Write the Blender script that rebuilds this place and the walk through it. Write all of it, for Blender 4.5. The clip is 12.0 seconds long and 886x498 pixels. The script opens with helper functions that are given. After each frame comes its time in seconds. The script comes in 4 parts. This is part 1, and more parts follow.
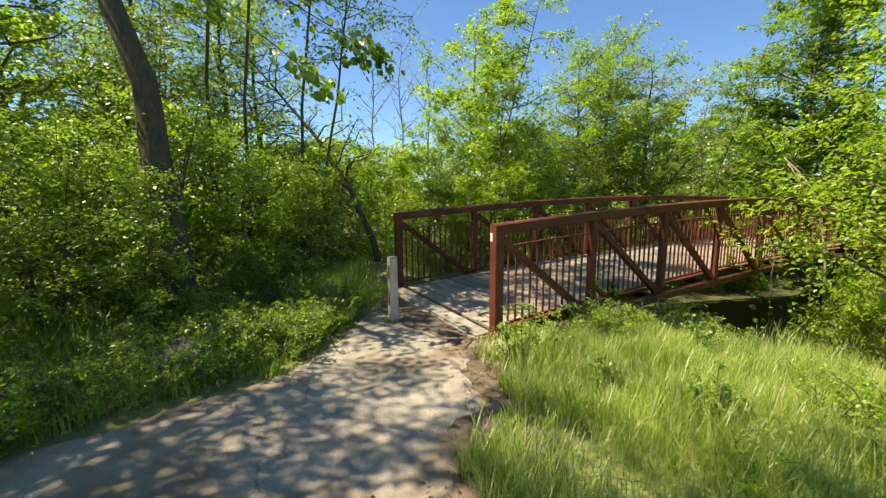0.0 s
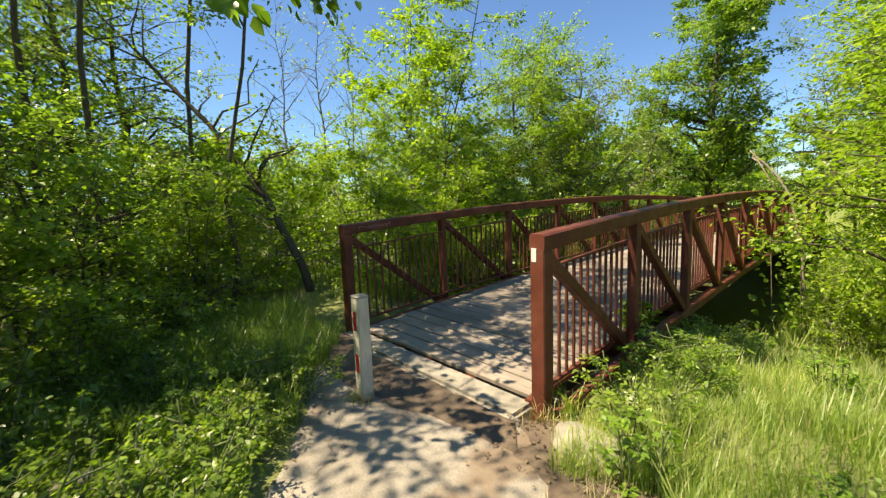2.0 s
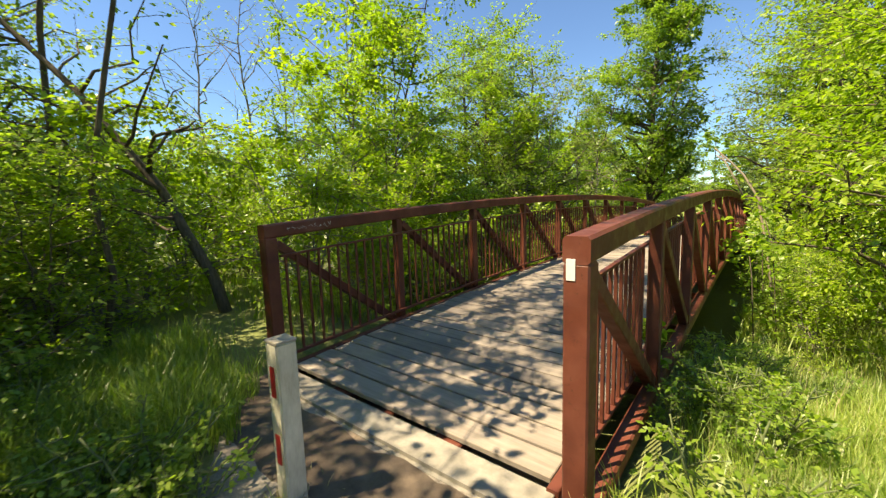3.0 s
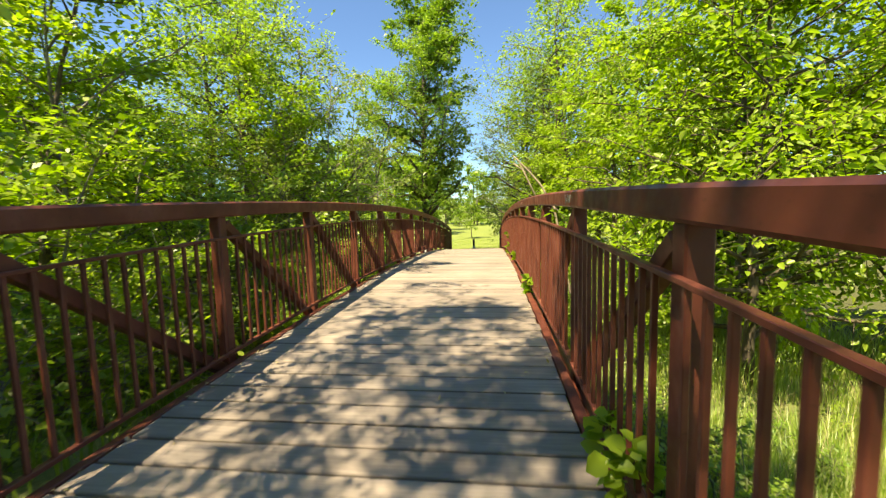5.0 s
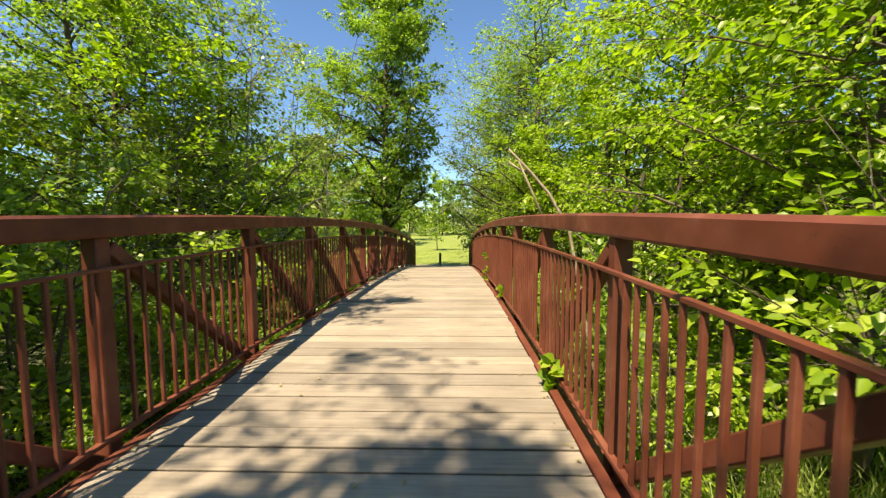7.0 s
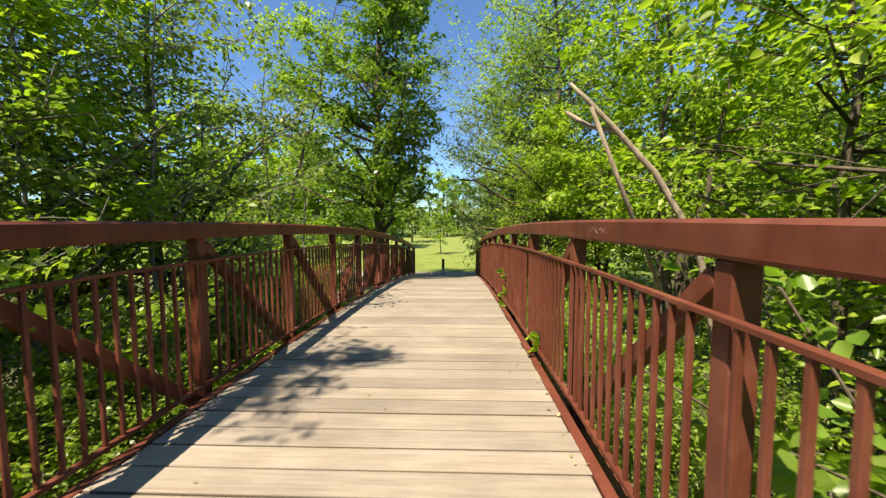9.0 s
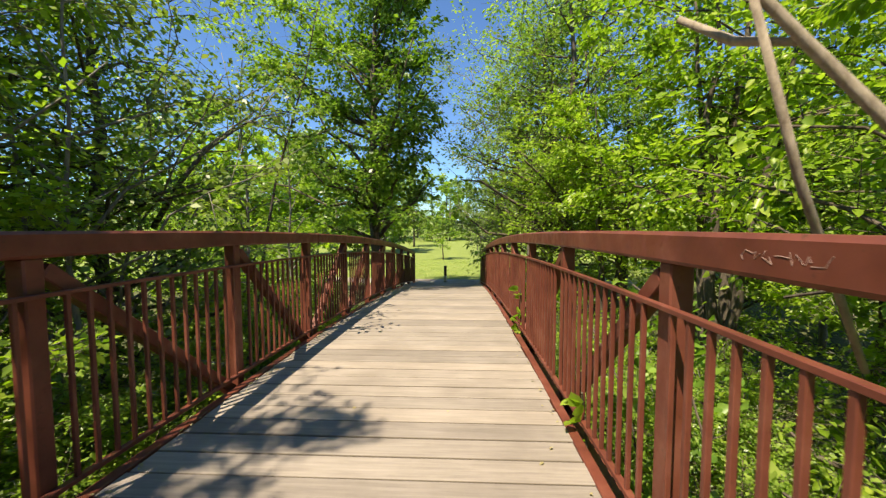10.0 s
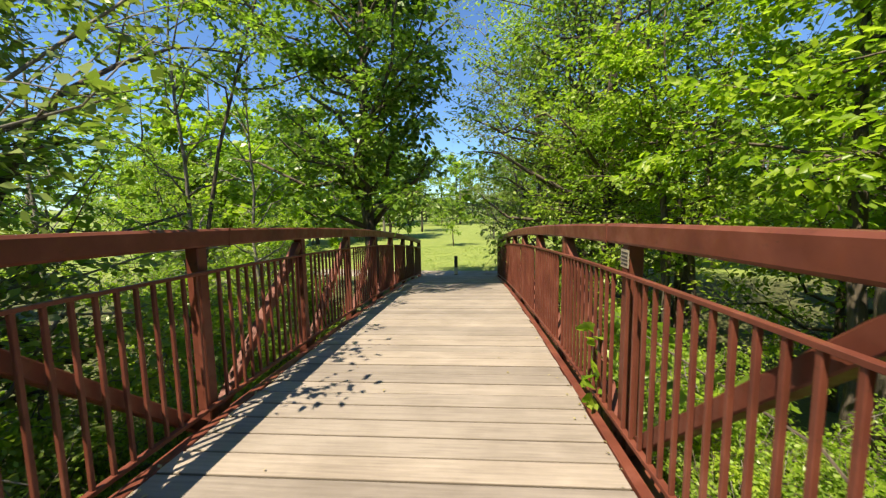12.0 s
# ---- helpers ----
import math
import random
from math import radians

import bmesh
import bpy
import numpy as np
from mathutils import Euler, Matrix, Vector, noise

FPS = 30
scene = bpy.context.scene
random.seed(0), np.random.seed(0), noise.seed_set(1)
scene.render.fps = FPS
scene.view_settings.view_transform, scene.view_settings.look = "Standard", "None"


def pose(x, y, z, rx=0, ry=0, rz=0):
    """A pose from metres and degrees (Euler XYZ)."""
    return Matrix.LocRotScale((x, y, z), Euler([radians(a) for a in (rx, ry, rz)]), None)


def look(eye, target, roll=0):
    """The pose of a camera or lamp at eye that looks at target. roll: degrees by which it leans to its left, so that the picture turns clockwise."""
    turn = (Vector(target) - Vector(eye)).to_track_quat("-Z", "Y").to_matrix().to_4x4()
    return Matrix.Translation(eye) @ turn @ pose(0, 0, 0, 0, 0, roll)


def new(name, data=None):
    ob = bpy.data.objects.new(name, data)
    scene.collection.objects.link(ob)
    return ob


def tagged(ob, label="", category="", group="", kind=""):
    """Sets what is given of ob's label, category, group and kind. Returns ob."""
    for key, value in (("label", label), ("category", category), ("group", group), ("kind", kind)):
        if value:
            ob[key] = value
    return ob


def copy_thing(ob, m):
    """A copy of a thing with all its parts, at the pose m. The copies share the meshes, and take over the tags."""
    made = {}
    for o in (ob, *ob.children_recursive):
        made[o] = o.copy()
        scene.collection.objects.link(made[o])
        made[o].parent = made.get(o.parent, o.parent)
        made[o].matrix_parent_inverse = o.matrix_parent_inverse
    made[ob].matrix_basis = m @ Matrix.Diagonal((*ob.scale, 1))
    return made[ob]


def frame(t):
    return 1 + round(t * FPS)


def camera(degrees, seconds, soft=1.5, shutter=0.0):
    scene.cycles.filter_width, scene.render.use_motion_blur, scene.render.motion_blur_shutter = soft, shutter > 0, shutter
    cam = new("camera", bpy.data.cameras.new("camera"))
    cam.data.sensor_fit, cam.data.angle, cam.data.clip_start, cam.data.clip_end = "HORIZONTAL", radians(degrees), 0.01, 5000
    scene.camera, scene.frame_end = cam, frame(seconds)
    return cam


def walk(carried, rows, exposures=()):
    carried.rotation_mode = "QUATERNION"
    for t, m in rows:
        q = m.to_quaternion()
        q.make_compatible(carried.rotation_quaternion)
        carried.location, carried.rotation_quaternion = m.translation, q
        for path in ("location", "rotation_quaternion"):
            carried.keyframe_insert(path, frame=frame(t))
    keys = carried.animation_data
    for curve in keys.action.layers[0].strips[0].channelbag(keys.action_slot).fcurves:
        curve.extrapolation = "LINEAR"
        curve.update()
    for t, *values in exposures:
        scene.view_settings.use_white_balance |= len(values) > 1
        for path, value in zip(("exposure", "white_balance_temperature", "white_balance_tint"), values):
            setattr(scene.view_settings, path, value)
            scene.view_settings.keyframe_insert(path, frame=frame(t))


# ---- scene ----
cam = camera(97.0, 12.0, soft=1.3, shutter=0.2)
PATH = [
    (0.0, pose(5.369, -2.941, 1.816, 81.53, 0.41, 60.37)),
    (0.5, pose(4.896, -2.924, 1.803, 81.66, 0.97, 57.80)),
    (1.0, pose(4.352, -2.872, 1.779, 82.12, 1.62, 54.81)),
    (1.5, pose(3.791, -2.765, 1.740, 82.29, 1.95, 51.24)),
    (2.0, pose(3.245, -2.560, 1.691, 82.87, 2.19, 47.66)),
    (2.5, pose(2.711, -2.256, 1.645, 83.28, 2.11, 43.45)),
    (2.7, pose(2.512, -2.104, 1.629, 83.13, 1.86, 41.95)),
    (4.3, pose(1.133, -0.590, 1.424, 82.25, 2.10, 18.91)),
    (4.5, pose(1.040, -0.348, 1.423, 82.28, 1.72, 14.54)),
    (5.0, pose(0.836, 0.288, 1.427, 84.68, 1.56, 6.62)),
    (5.5, pose(0.674, 0.975, 1.478, 87.16, 0.99, 2.96)),
    (6.0, pose(0.595, 1.674, 1.524, 87.50, 0.85, 1.81)),
    (6.5, pose(0.563, 2.347, 1.558, 86.35, 0.58, 1.31)),
    (6.7, pose(0.574, 2.592, 1.570, 86.06, 0.34, 1.29)),
    (8.3, pose(0.617, 4.659, 1.597, 85.14, 0.15, 1.73)),
    (8.5, pose(0.616, 4.923, 1.605, 85.29, 0.16, 1.82)),
    (9.0, pose(0.615, 5.595, 1.631, 85.84, 0.21, 2.19)),
    (9.5, pose(0.616, 6.259, 1.665, 86.41, 0.14, 2.42)),
    (10.0, pose(0.608, 6.914, 1.662, 86.33, 0.04, 2.66)),
    (10.5, pose(0.657, 7.553, 1.672, 85.76, 0.33, 2.69)),
    (11.0, pose(0.633, 8.228, 1.685, 84.72, 0.94, 3.23)),
    (11.5, pose(0.571, 8.866, 1.678, 84.03, 1.17, 3.54)),
    (12.0, pose(0.492, 9.494, 1.672, 83.84, 0.92, 4.08)),
]
walk(cam, PATH, [(0.0, 1.08, 8400, 8), (1.5, 1.08, 8400, 8), (2.5, 1.17, 8900, 9), (4.5, 1.50, 9400, 7), (5.5, 1.42, 9400, 7), (8.5, 1.08, 8100, 9), (12.0, 1.02, 7500, 10)])

# ---- light ----
SUN = Vector((-0.38, -0.57, 1.30)).normalized()
world = bpy.data.worlds.new("sky")
scene.world = world
world.use_nodes = True
wn = world.node_tree
sky = wn.nodes.new("ShaderNodeTexSky")
sky.sky_type = 'NISHITA'
sky.sun_disc = False
sky.sun_elevation = math.asin(SUN.z)
sky.sun_rotation = math.atan2(SUN.x, SUN.y)
sky.air_density, sky.dust_density, sky.ozone_density = 1.0, 0.0, 4.0
bgn = wn.nodes["Background"]
tint = wn.nodes.new("ShaderNodeMix")
tint.data_type, tint.blend_type = 'RGBA', 'MULTIPLY'
tint.inputs[0].default_value = 1.0
tint.inputs[7].default_value = (0.57, 0.81, 1.10, 1)
wn.links.new(sky.outputs[0], tint.inputs[6])
wn.links.new(tint.outputs[2], bgn.inputs[0])
bgn.inputs[1].default_value = 0.098
sun = new("sun", bpy.data.lights.new("sun", 'SUN'))
sun.data.energy, sun.data.angle, sun.data.color = 5.0, radians(0.53), (1.0, 0.94, 0.82)
sun.matrix_world = look((0, 0, 30), Vector((0, 0, 30)) - SUN)

# ---- measures of the place ----
BAY, BAYS = 1.728, 14
SPAN = BAY * BAYS
CAMBER, FALL = 0.607, -0.0394
RAIL_X = 1.537          # middle of the trusses
DECK_X = 1.43           # half the deck's width
CHORD_TOP, CHORD_LOW = 1.412, 1.277
HAND_Z = 1.092


def deck_z(y):
    return CAMBER * (1 - ((y - SPAN / 2) / (SPAN / 2)) ** 2) + FALL * y


def step(a, b, v):
    v = min(1.0, max(0.0, (v - a) / (b - a)))
    return v * v * (3 - 2 * v)


def ground_z(x, y):
    """Near bank, a creek bed under the bridge, and a lawn beyond that lies lower."""
    near = -0.07 + 0.30 * step(0.3, 5.0, math.hypot(x - 0.3, y + 0.3)) if y < 3 else 0.23
    far = -1.10 + 0.010 * max(0.0, y - 26) - 0.25 * step(0, 30, abs(x))
    k = step(4.0, 22.0, y)
    z = near * (1 - k) + far * k
    dip = step(0.2, 7.0, y) * (1 - step(17.0, 23.6, y))
    dip = dip * (1.6 - 0.7 * step(2.0, 9.0, x) * (1 - step(6, 14, y)))
    off = step(1.5, 5.0, abs(x - 0.0)) * 0.25 * (1 - step(-0.5, 2.0, y))
    bump = 0.10 * noise.noise((x * 0.35, y * 0.35, 0.0)) * step(1.8, 4.0, abs(x) + max(0, -y - 1))
    under = 0.42 * step(-0.25, 0.15, y) * (1 - step(1.35, 1.75, abs(x))) * (1 - step(0.8, 3.0, y))
    return z - dip - under - off * (1.0 if x < 0 else 0.2) + bump


# ---- materials ----
def material(name, rough=0.8, metal=0.0):
    m = bpy.data.materials.new(name)
    m.use_nodes = True
    b = m.node_tree.nodes["Principled BSDF"]
    b.inputs["Roughness"].default_value = rough
    b.inputs["Metallic"].default_value = metal
    return m, m.node_tree, b


def node(nt, kind, **values):
    n = nt.nodes.new(kind)
    for k, v in values.items():
        n.inputs[k.replace("_", " ")].default_value = v
    return n


def ramp(nt, fac, stops):
    r = nt.nodes.new("ShaderNodeValToRGB")
    while len(r.color_ramp.elements) < len(stops):
        r.color_ramp.elements.new(0.5)
    for e, (p, c) in zip(r.color_ramp.elements, stops):
        e.position, e.color = p, (*c, 1)
    nt.links.new(fac, r.inputs[0])
    return r.outputs[0]


def mixed(nt, fac, a, b, mode='MIX'):
    n = nt.nodes.new("ShaderNodeMix")
    n.data_type, n.blend_type = 'RGBA', mode
    for sock, v in ((n.inputs[0], fac), (n.inputs[6], a), (n.inputs[7], b)):
        if isinstance(v, (int, float)):
            sock.default_value = v
        elif isinstance(v, tuple):
            sock.default_value = (*v, 1)
        else:
            nt.links.new(v, sock)
    return n.outputs[2]


def coords(nt, scale=(1, 1, 1), world_space=True):
    g = nt.nodes.new("ShaderNodeNewGeometry") if world_space else nt.nodes.new("ShaderNodeTexCoord")
    mp = nt.nodes.new("ShaderNodeMapping")
    mp.inputs["Scale"].default_value = scale
    nt.links.new(g.outputs["Position" if world_space else "Object"], mp.inputs["Vector"])
    return mp.outputs[0]


def noise_tex(nt, vec, scale, detail=4.0, rough=0.6):
    n = node(nt, "ShaderNodeTexNoise", Scale=scale, Detail=detail, Roughness=rough)
    nt.links.new(vec, n.inputs["Vector"])
    return n.outputs["Fac"]


def bump(nt, b, height, strength, dist):
    n = node(nt, "ShaderNodeBump", Strength=strength, Distance=dist)
    nt.links.new(height, n.inputs["Height"])
    nt.links.new(n.outputs[0], b.inputs["Normal"])


def object_random(nt):
    return nt.nodes.new("ShaderNodeObjectInfo").outputs["Random"]


def mat_steel():
    m, nt, b = material("brown_red_steel", 0.42)
    b.inputs["Specular IOR Level"].default_value = 0.32
    v = coords(nt)
    c = ramp(nt, noise_tex(nt, v, 3.0, 6), [(0.30, (0.092, 0.025, 0.016)), (0.55, (0.146, 0.042, 0.026)), (0.75, (0.200, 0.072, 0.048))])
    rust = ramp(nt, noise_tex(nt, v, 26, 5, 0.7), [(0.60, (0, 0, 0)), (0.72, (1, 1, 1))])
    c = mixed(nt, rust, c, (0.080, 0.028, 0.015))
    nt.links.new(c, b.inputs["Base Color"])
    nt.links.new(ramp(nt, noise_tex(nt, v, 9, 4), [(0.3, (0.36,) * 3), (0.7, (0.66,) * 3)]), b.inputs["Roughness"])
    bump(nt, b, noise_tex(nt, v, 160, 3), 0.12, 0.002)
    return m


def mat_plank():
    m, nt, b = material("weathered_deck_board", 0.86)
    v = coords(nt, (1.2, 22, 22), False)
    off = nt.nodes.new("ShaderNodeVectorMath")
    off.operation = 'ADD'
    nt.links.new(v, off.inputs[0])
    r = object_random(nt)
    comb = nt.nodes.new("ShaderNodeCombineXYZ")
    mul = node(nt, "ShaderNodeMath")
    mul.operation = 'MULTIPLY'
    mul.inputs[1].default_value = 57.0
    nt.links.new(r, mul.inputs[0])
    for i in range(3):
        nt.links.new(mul.outputs[0], comb.inputs[i])
    nt.links.new(comb.outputs[0], off.inputs[1])
    grain = noise_tex(nt, off.outputs[0], 1.6, 8, 0.7)
    c = ramp(nt, grain, [(0.28, (0.206, 0.175, 0.149)), (0.5, (0.283, 0.243, 0.209)), (0.72, (0.352, 0.306, 0.266))])
    tone = ramp(nt, r, [(0.0, (0.78, 0.77, 0.76)), (0.5, (0.97, 0.96, 0.94)), (1.0, (1.14, 1.11, 1.06))])
    c = mixed(nt, 1.0, c, tone, 'MULTIPLY')
    stain = ramp(nt, noise_tex(nt, coords(nt), 1.7, 5), [(0.35, (0.80, 0.79, 0.78)), (0.6, (1, 1, 1))])
    c = mixed(nt, 1.0, c, stain, 'MULTIPLY')
    # board edges darkened: grime, plus the shade of the gaps put into colour
    own = nt.nodes.new("ShaderNodeTexCoord")
    sep = nt.nodes.new("ShaderNodeSeparateXYZ")
    nt.links.new(own.outputs["Object"], sep.inputs[0])
    dist = nt.nodes.new("ShaderNodeMath")
    dist.operation = 'ABSOLUTE'
    nt.links.new(sep.outputs["Y"], dist.inputs[0])
    edge = nt.nodes.new("ShaderNodeMapRange")
    edge.inputs["From Min"].default_value, edge.inputs["From Max"].default_value = 0.1015, 0.1040
    nt.links.new(dist.outputs[0], edge.inputs["Value"])
    c = mixed(nt, edge.outputs[0], c, (0.11, 0.086, 0.062))
    nt.links.new(c, b.inputs["Base Color"])
    bump(nt, b, grain, 0.35, 0.006)
    return m


def mat_path():
    m, nt, b = material("pale_worn_path", 0.92)
    v = coords(nt)
    c = ramp(nt, noise_tex(nt, v, 1.1, 6, 0.65), [(0.3, (0.215, 0.187, 0.152)), (0.5, (0.300, 0.270, 0.228)), (0.7, (0.37, 0.338, 0.290))])
    grit = ramp(nt, noise_tex(nt, v, 70, 3, 0.8), [(0.35, (0.72, 0.71, 0.70)), (0.6, (1.04, 1.03, 1.02))])
    c = mixed(nt, 1.0, c, grit, 'MULTIPLY')
    vor = node(nt, "ShaderNodeTexVoronoi", Scale=0.38)
    vor.feature = 'DISTANCE_TO_EDGE'
    warp = nt.nodes.new("ShaderNodeVectorMath")
    warp.operation = 'ADD'
    nz = node(nt, "ShaderNodeTexNoise", Scale=2.2, Detail=4.0)
    nt.links.new(v, nz.inputs["Vector"])
    nt.links.new(v, warp.inputs[0])
    nt.links.new(nz.outputs["Color"], warp.inputs[1])
    nt.links.new(warp.outputs[0], vor.inputs["Vector"])
    crack = ramp(nt, vor.outputs["Distance"], [(0.0, (0.8, 0.8, 0.8)), (0.006, (0, 0, 0))])
    mud = ramp(nt, noise_tex(nt, v, 0.75, 5, 0.6), [(0.53, (0, 0, 0)), (0.62, (0.85, 0.85, 0.85))])
    c = mixed(nt, mud, c, (0.185, 0.130, 0.088))
    c = mixed(nt, crack, c, (0.11, 0.085, 0.06))
    nt.links.new(c, b.inputs["Base Color"])
    bump(nt, b, noise_tex(nt, v, 90, 4), 0.4, 0.006)
    return m


def mat_ground():
    m, nt, b = material("grassy_earth", 0.95)
    v = coords(nt)
    soil = ramp(nt, noise_tex(nt, v, 7, 6, 0.7), [(0.3, (0.085, 0.066, 0.040)), (0.7, (0.210, 0.170, 0.112))])
    grass = ramp(nt, noise_tex(nt, v, 30, 5, 0.75), [(0.3, (0.085, 0.110, 0.030)), (0.5, (0.150, 0.175, 0.052)), (0.7, (0.245, 0.245, 0.100))])
    patch = ramp(nt, noise_tex(nt, v, 0.55, 4), [(0.26, (0, 0, 0)), (0.36, (1, 1, 1))])
    c = mixed(nt, patch, soil, grass)
    sep = nt.nodes.new("ShaderNodeSeparateXYZ")
    nt.links.new(v, sep.inputs[0])
    far = node(nt, "ShaderNodeMapRange")
    far.inputs["From Min"].default_value, far.inputs["From Max"].default_value = 24.0, 26.0
    nt.links.new(sep.outputs["Y"], far.inputs["Value"])
    lawn = ramp(nt, noise_tex(nt, v, 1.6, 6, 0.7), [(0.3, (0.130, 0.180, 0.030)), (0.55, (0.185, 0.235, 0.048)), (0.75, (0.240, 0.270, 0.075))])
    c = mixed(nt, far.outputs[0], c, lawn)
    wood = node(nt, "ShaderNodeMapRange")
    wood.inputs["From Min"].default_value, wood.inputs["From Max"].default_value = 4.0, 7.0
    nt.links.new(sep.outputs["Y"], wood.inputs["Value"])
    back = node(nt, "ShaderNodeMapRange")
    back.inputs["From Min"].default_value, back.inputs["From Max"].default_value = 25.5, 23.5
    nt.links.new(sep.outputs["Y"], back.inputs["Value"])
    both = nt.nodes.new("ShaderNodeMath")
    both.operation = 'MULTIPLY'
    nt.links.new(wood.outputs[0], both.inputs[0])
    nt.links.new(back.outputs[0], both.inputs[1])
    litter = ramp(nt, noise_tex(nt, v, 11, 6, 0.75), [(0.3, (0.045, 0.040, 0.018)), (0.55, (0.075, 0.085, 0.026)), (0.75, (0.120, 0.130, 0.045))])
    c = mixed(nt, both.outputs[0], c, litter)
    nt.links.new(c, b.inputs["Base Color"])
    bump(nt, b, noise_tex(nt, v, 35, 5), 0.6, 0.03)
    return m


def mat_leaf(name, dark, mid, light, through_light=0.42, rough=0.36):
    m = bpy.data.materials.new(name)
    m.use_nodes = True
    nt = m.node_tree
    b = nt.nodes["Principled BSDF"]
    b.inputs["Roughness"].default_value = rough
    b.inputs["Specular IOR Level"].default_value = 0.5
    geo = nt.nodes.new("ShaderNodeNewGeometry")
    c = ramp(nt, geo.outputs["Random Per Island"], [(0.0, dark), (0.5, mid), (1.0, light)])
    big = ramp(nt, noise_tex(nt, coords(nt), 0.8, 3), [(0.35, (0.78, 0.84, 0.8)), (0.65, (1.16, 1.10, 1.0))])
    c = mixed(nt, 1.0, c, big, 'MULTIPLY')
    nt.links.new(c, b.inputs["Base Color"])
    t = nt.nodes.new("ShaderNodeBsdfTranslucent")
    warm = mixed(nt, 1.0, c, (1.08, 1.22, 0.58), 'MULTIPLY')
    nt.links.new(warm, t.inputs["Color"])
    mix = nt.nodes.new("ShaderNodeMixShader")
    mix.inputs[0].default_value = through_light
    nt.links.new(b.outputs[0], mix.inputs[1])
    nt.links.new(t.outputs[0], mix.inputs[2])
    nt.links.new(mix.outputs[0], nt.nodes["Material Output"].inputs[0])
    return m


def mat_rough(name, a, c, scale=8.0, rough=0.9, relief=0.5, stretch=(1, 1, 1), dist=0.01):
    m, nt, b = material(name, rough)
    v = coords(nt, stretch)
    f = noise_tex(nt, v, scale, 6, 0.7)
    nt.links.new(ramp(nt, f, [(0.3, a), (0.7, c)]), b.inputs["Base Color"])
    bump(nt, b, f, relief, dist)
    return m


STEEL = mat_steel()
PLANK = mat_plank()
PATHM = mat_path()
GROUND = mat_ground()
BARK = mat_rough("grey_brown_bark", (0.045, 0.034, 0.024), (0.15, 0.118, 0.085), 9, 0.95, 0.8, (3, 3, 0.6), 0.02)
DEADWOOD = mat_rough("bleached_dead_wood", (0.16, 0.12, 0.085), (0.40, 0.33, 0.25), 12, 0.9, 0.5, (2, 2, 0.7))
GREYBARK = mat_rough("pale_grey_bark", (0.10, 0.088, 0.07), (0.26, 0.235, 0.195), 11, 0.9, 0.5, (2, 2, 0.5))
CONCRETE = mat_rough("weathered_concrete", (0.19, 0.170, 0.138), (0.35, 0.320, 0.268), 6, 0.92, 0.3)
MUD = mat_rough("damp_brown_mud", (0.060, 0.042, 0.030), (0.165, 0.122, 0.088), 5, 0.9, 0.6, dist=0.02)
FADED = mat_rough("faded_pink_marker", (0.22, 0.13, 0.105), (0.34, 0.22, 0.19), 40, 0.7, 0.05)
STONE = mat_rough("mossy_boulder", (0.055, 0.052, 0.040), (0.18, 0.165, 0.125), 5, 0.95, 0.7, dist=0.03)
POSTPAINT = mat_rough("chipped_cream_paint", (0.40, 0.36, 0.27), (0.66, 0.62, 0.50), 14, 0.7, 0.25, (1, 1, 0.3))
REDTAPE = mat_rough("red_reflector_tape", (0.38, 0.015, 0.018), (0.50, 0.025, 0.028), 20, 0.35, 0.05)
WHITE = mat_rough("white_sticker", (0.66, 0.64, 0.60), (0.80, 0.79, 0.76), 30, 0.4, 0.05)
CHALK = mat_rough("pale_marker_paint", (0.12, 0.17, 0.16), (0.22, 0.28, 0.265), 40, 0.7, 0.05)
DARK = mat_rough("dark_sign_print", (0.03, 0.028, 0.024), (0.06, 0.055, 0.05), 30, 0.6, 0.05)
PLAQUE = mat_rough("tan_plaque", (0.27, 0.23, 0.17), (0.40, 0.35, 0.27), 20, 0.6, 0.1)
GREENSTEM = mat_rough("green_weed_stem", (0.075, 0.105, 0.035), (0.15, 0.18, 0.07), 14, 0.8, 0.2)
LEAF_BRIGHT = mat_leaf("bright_maple_leaf", (0.165, 0.285, 0.028), (0.270, 0.400, 0.042), (0.400, 0.510, 0.080), 0.56)
LEAF_MID = mat_leaf("shrub_leaf", (0.140, 0.240, 0.036), (0.235, 0.360, 0.056), (0.365, 0.475, 0.110), 0.57)
LEAF_OAK = mat_leaf("tall_oak_leaf", (0.095, 0.185, 0.026), (0.160, 0.275, 0.038), (0.260, 0.375, 0.068), 0.46)
LEAF_DARK = mat_leaf("oak_leaf", (0.075, 0.155, 0.020), (0.125, 0.225, 0.028), (0.200, 0.300, 0.045), 0.42)
LEAF_GREY = mat_leaf("willow_leaf", (0.130, 0.195, 0.045), (0.200, 0.270, 0.070), (0.280, 0.340, 0.110), 0.42)
LEAF_GREEN = mat_leaf("maple_leaf", (0.135, 0.250, 0.036), (0.215, 0.355, 0.052), (0.325, 0.465, 0.095), 0.5)
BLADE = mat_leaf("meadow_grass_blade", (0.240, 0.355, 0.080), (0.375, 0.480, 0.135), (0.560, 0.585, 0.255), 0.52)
# darker copy of BLADE: shade put into the colour, also greener meadow tufts
BLADE_SHADE = mat_leaf("shade_green_blade", (0.145, 0.250, 0.045), (0.240, 0.355, 0.070), (0.360, 0.450, 0.125), 0.50)
DEADLEAF = mat_leaf("brown_fallen_leaf", (0.060, 0.040, 0.025), (0.120, 0.082, 0.050), (0.220, 0.165, 0.105), 0.15, 0.7)
STRAW = mat_leaf("dry_straw", (0.28, 0.23, 0.12), (0.38, 0.32, 0.18), (0.48, 0.41, 0.25), 0.3)


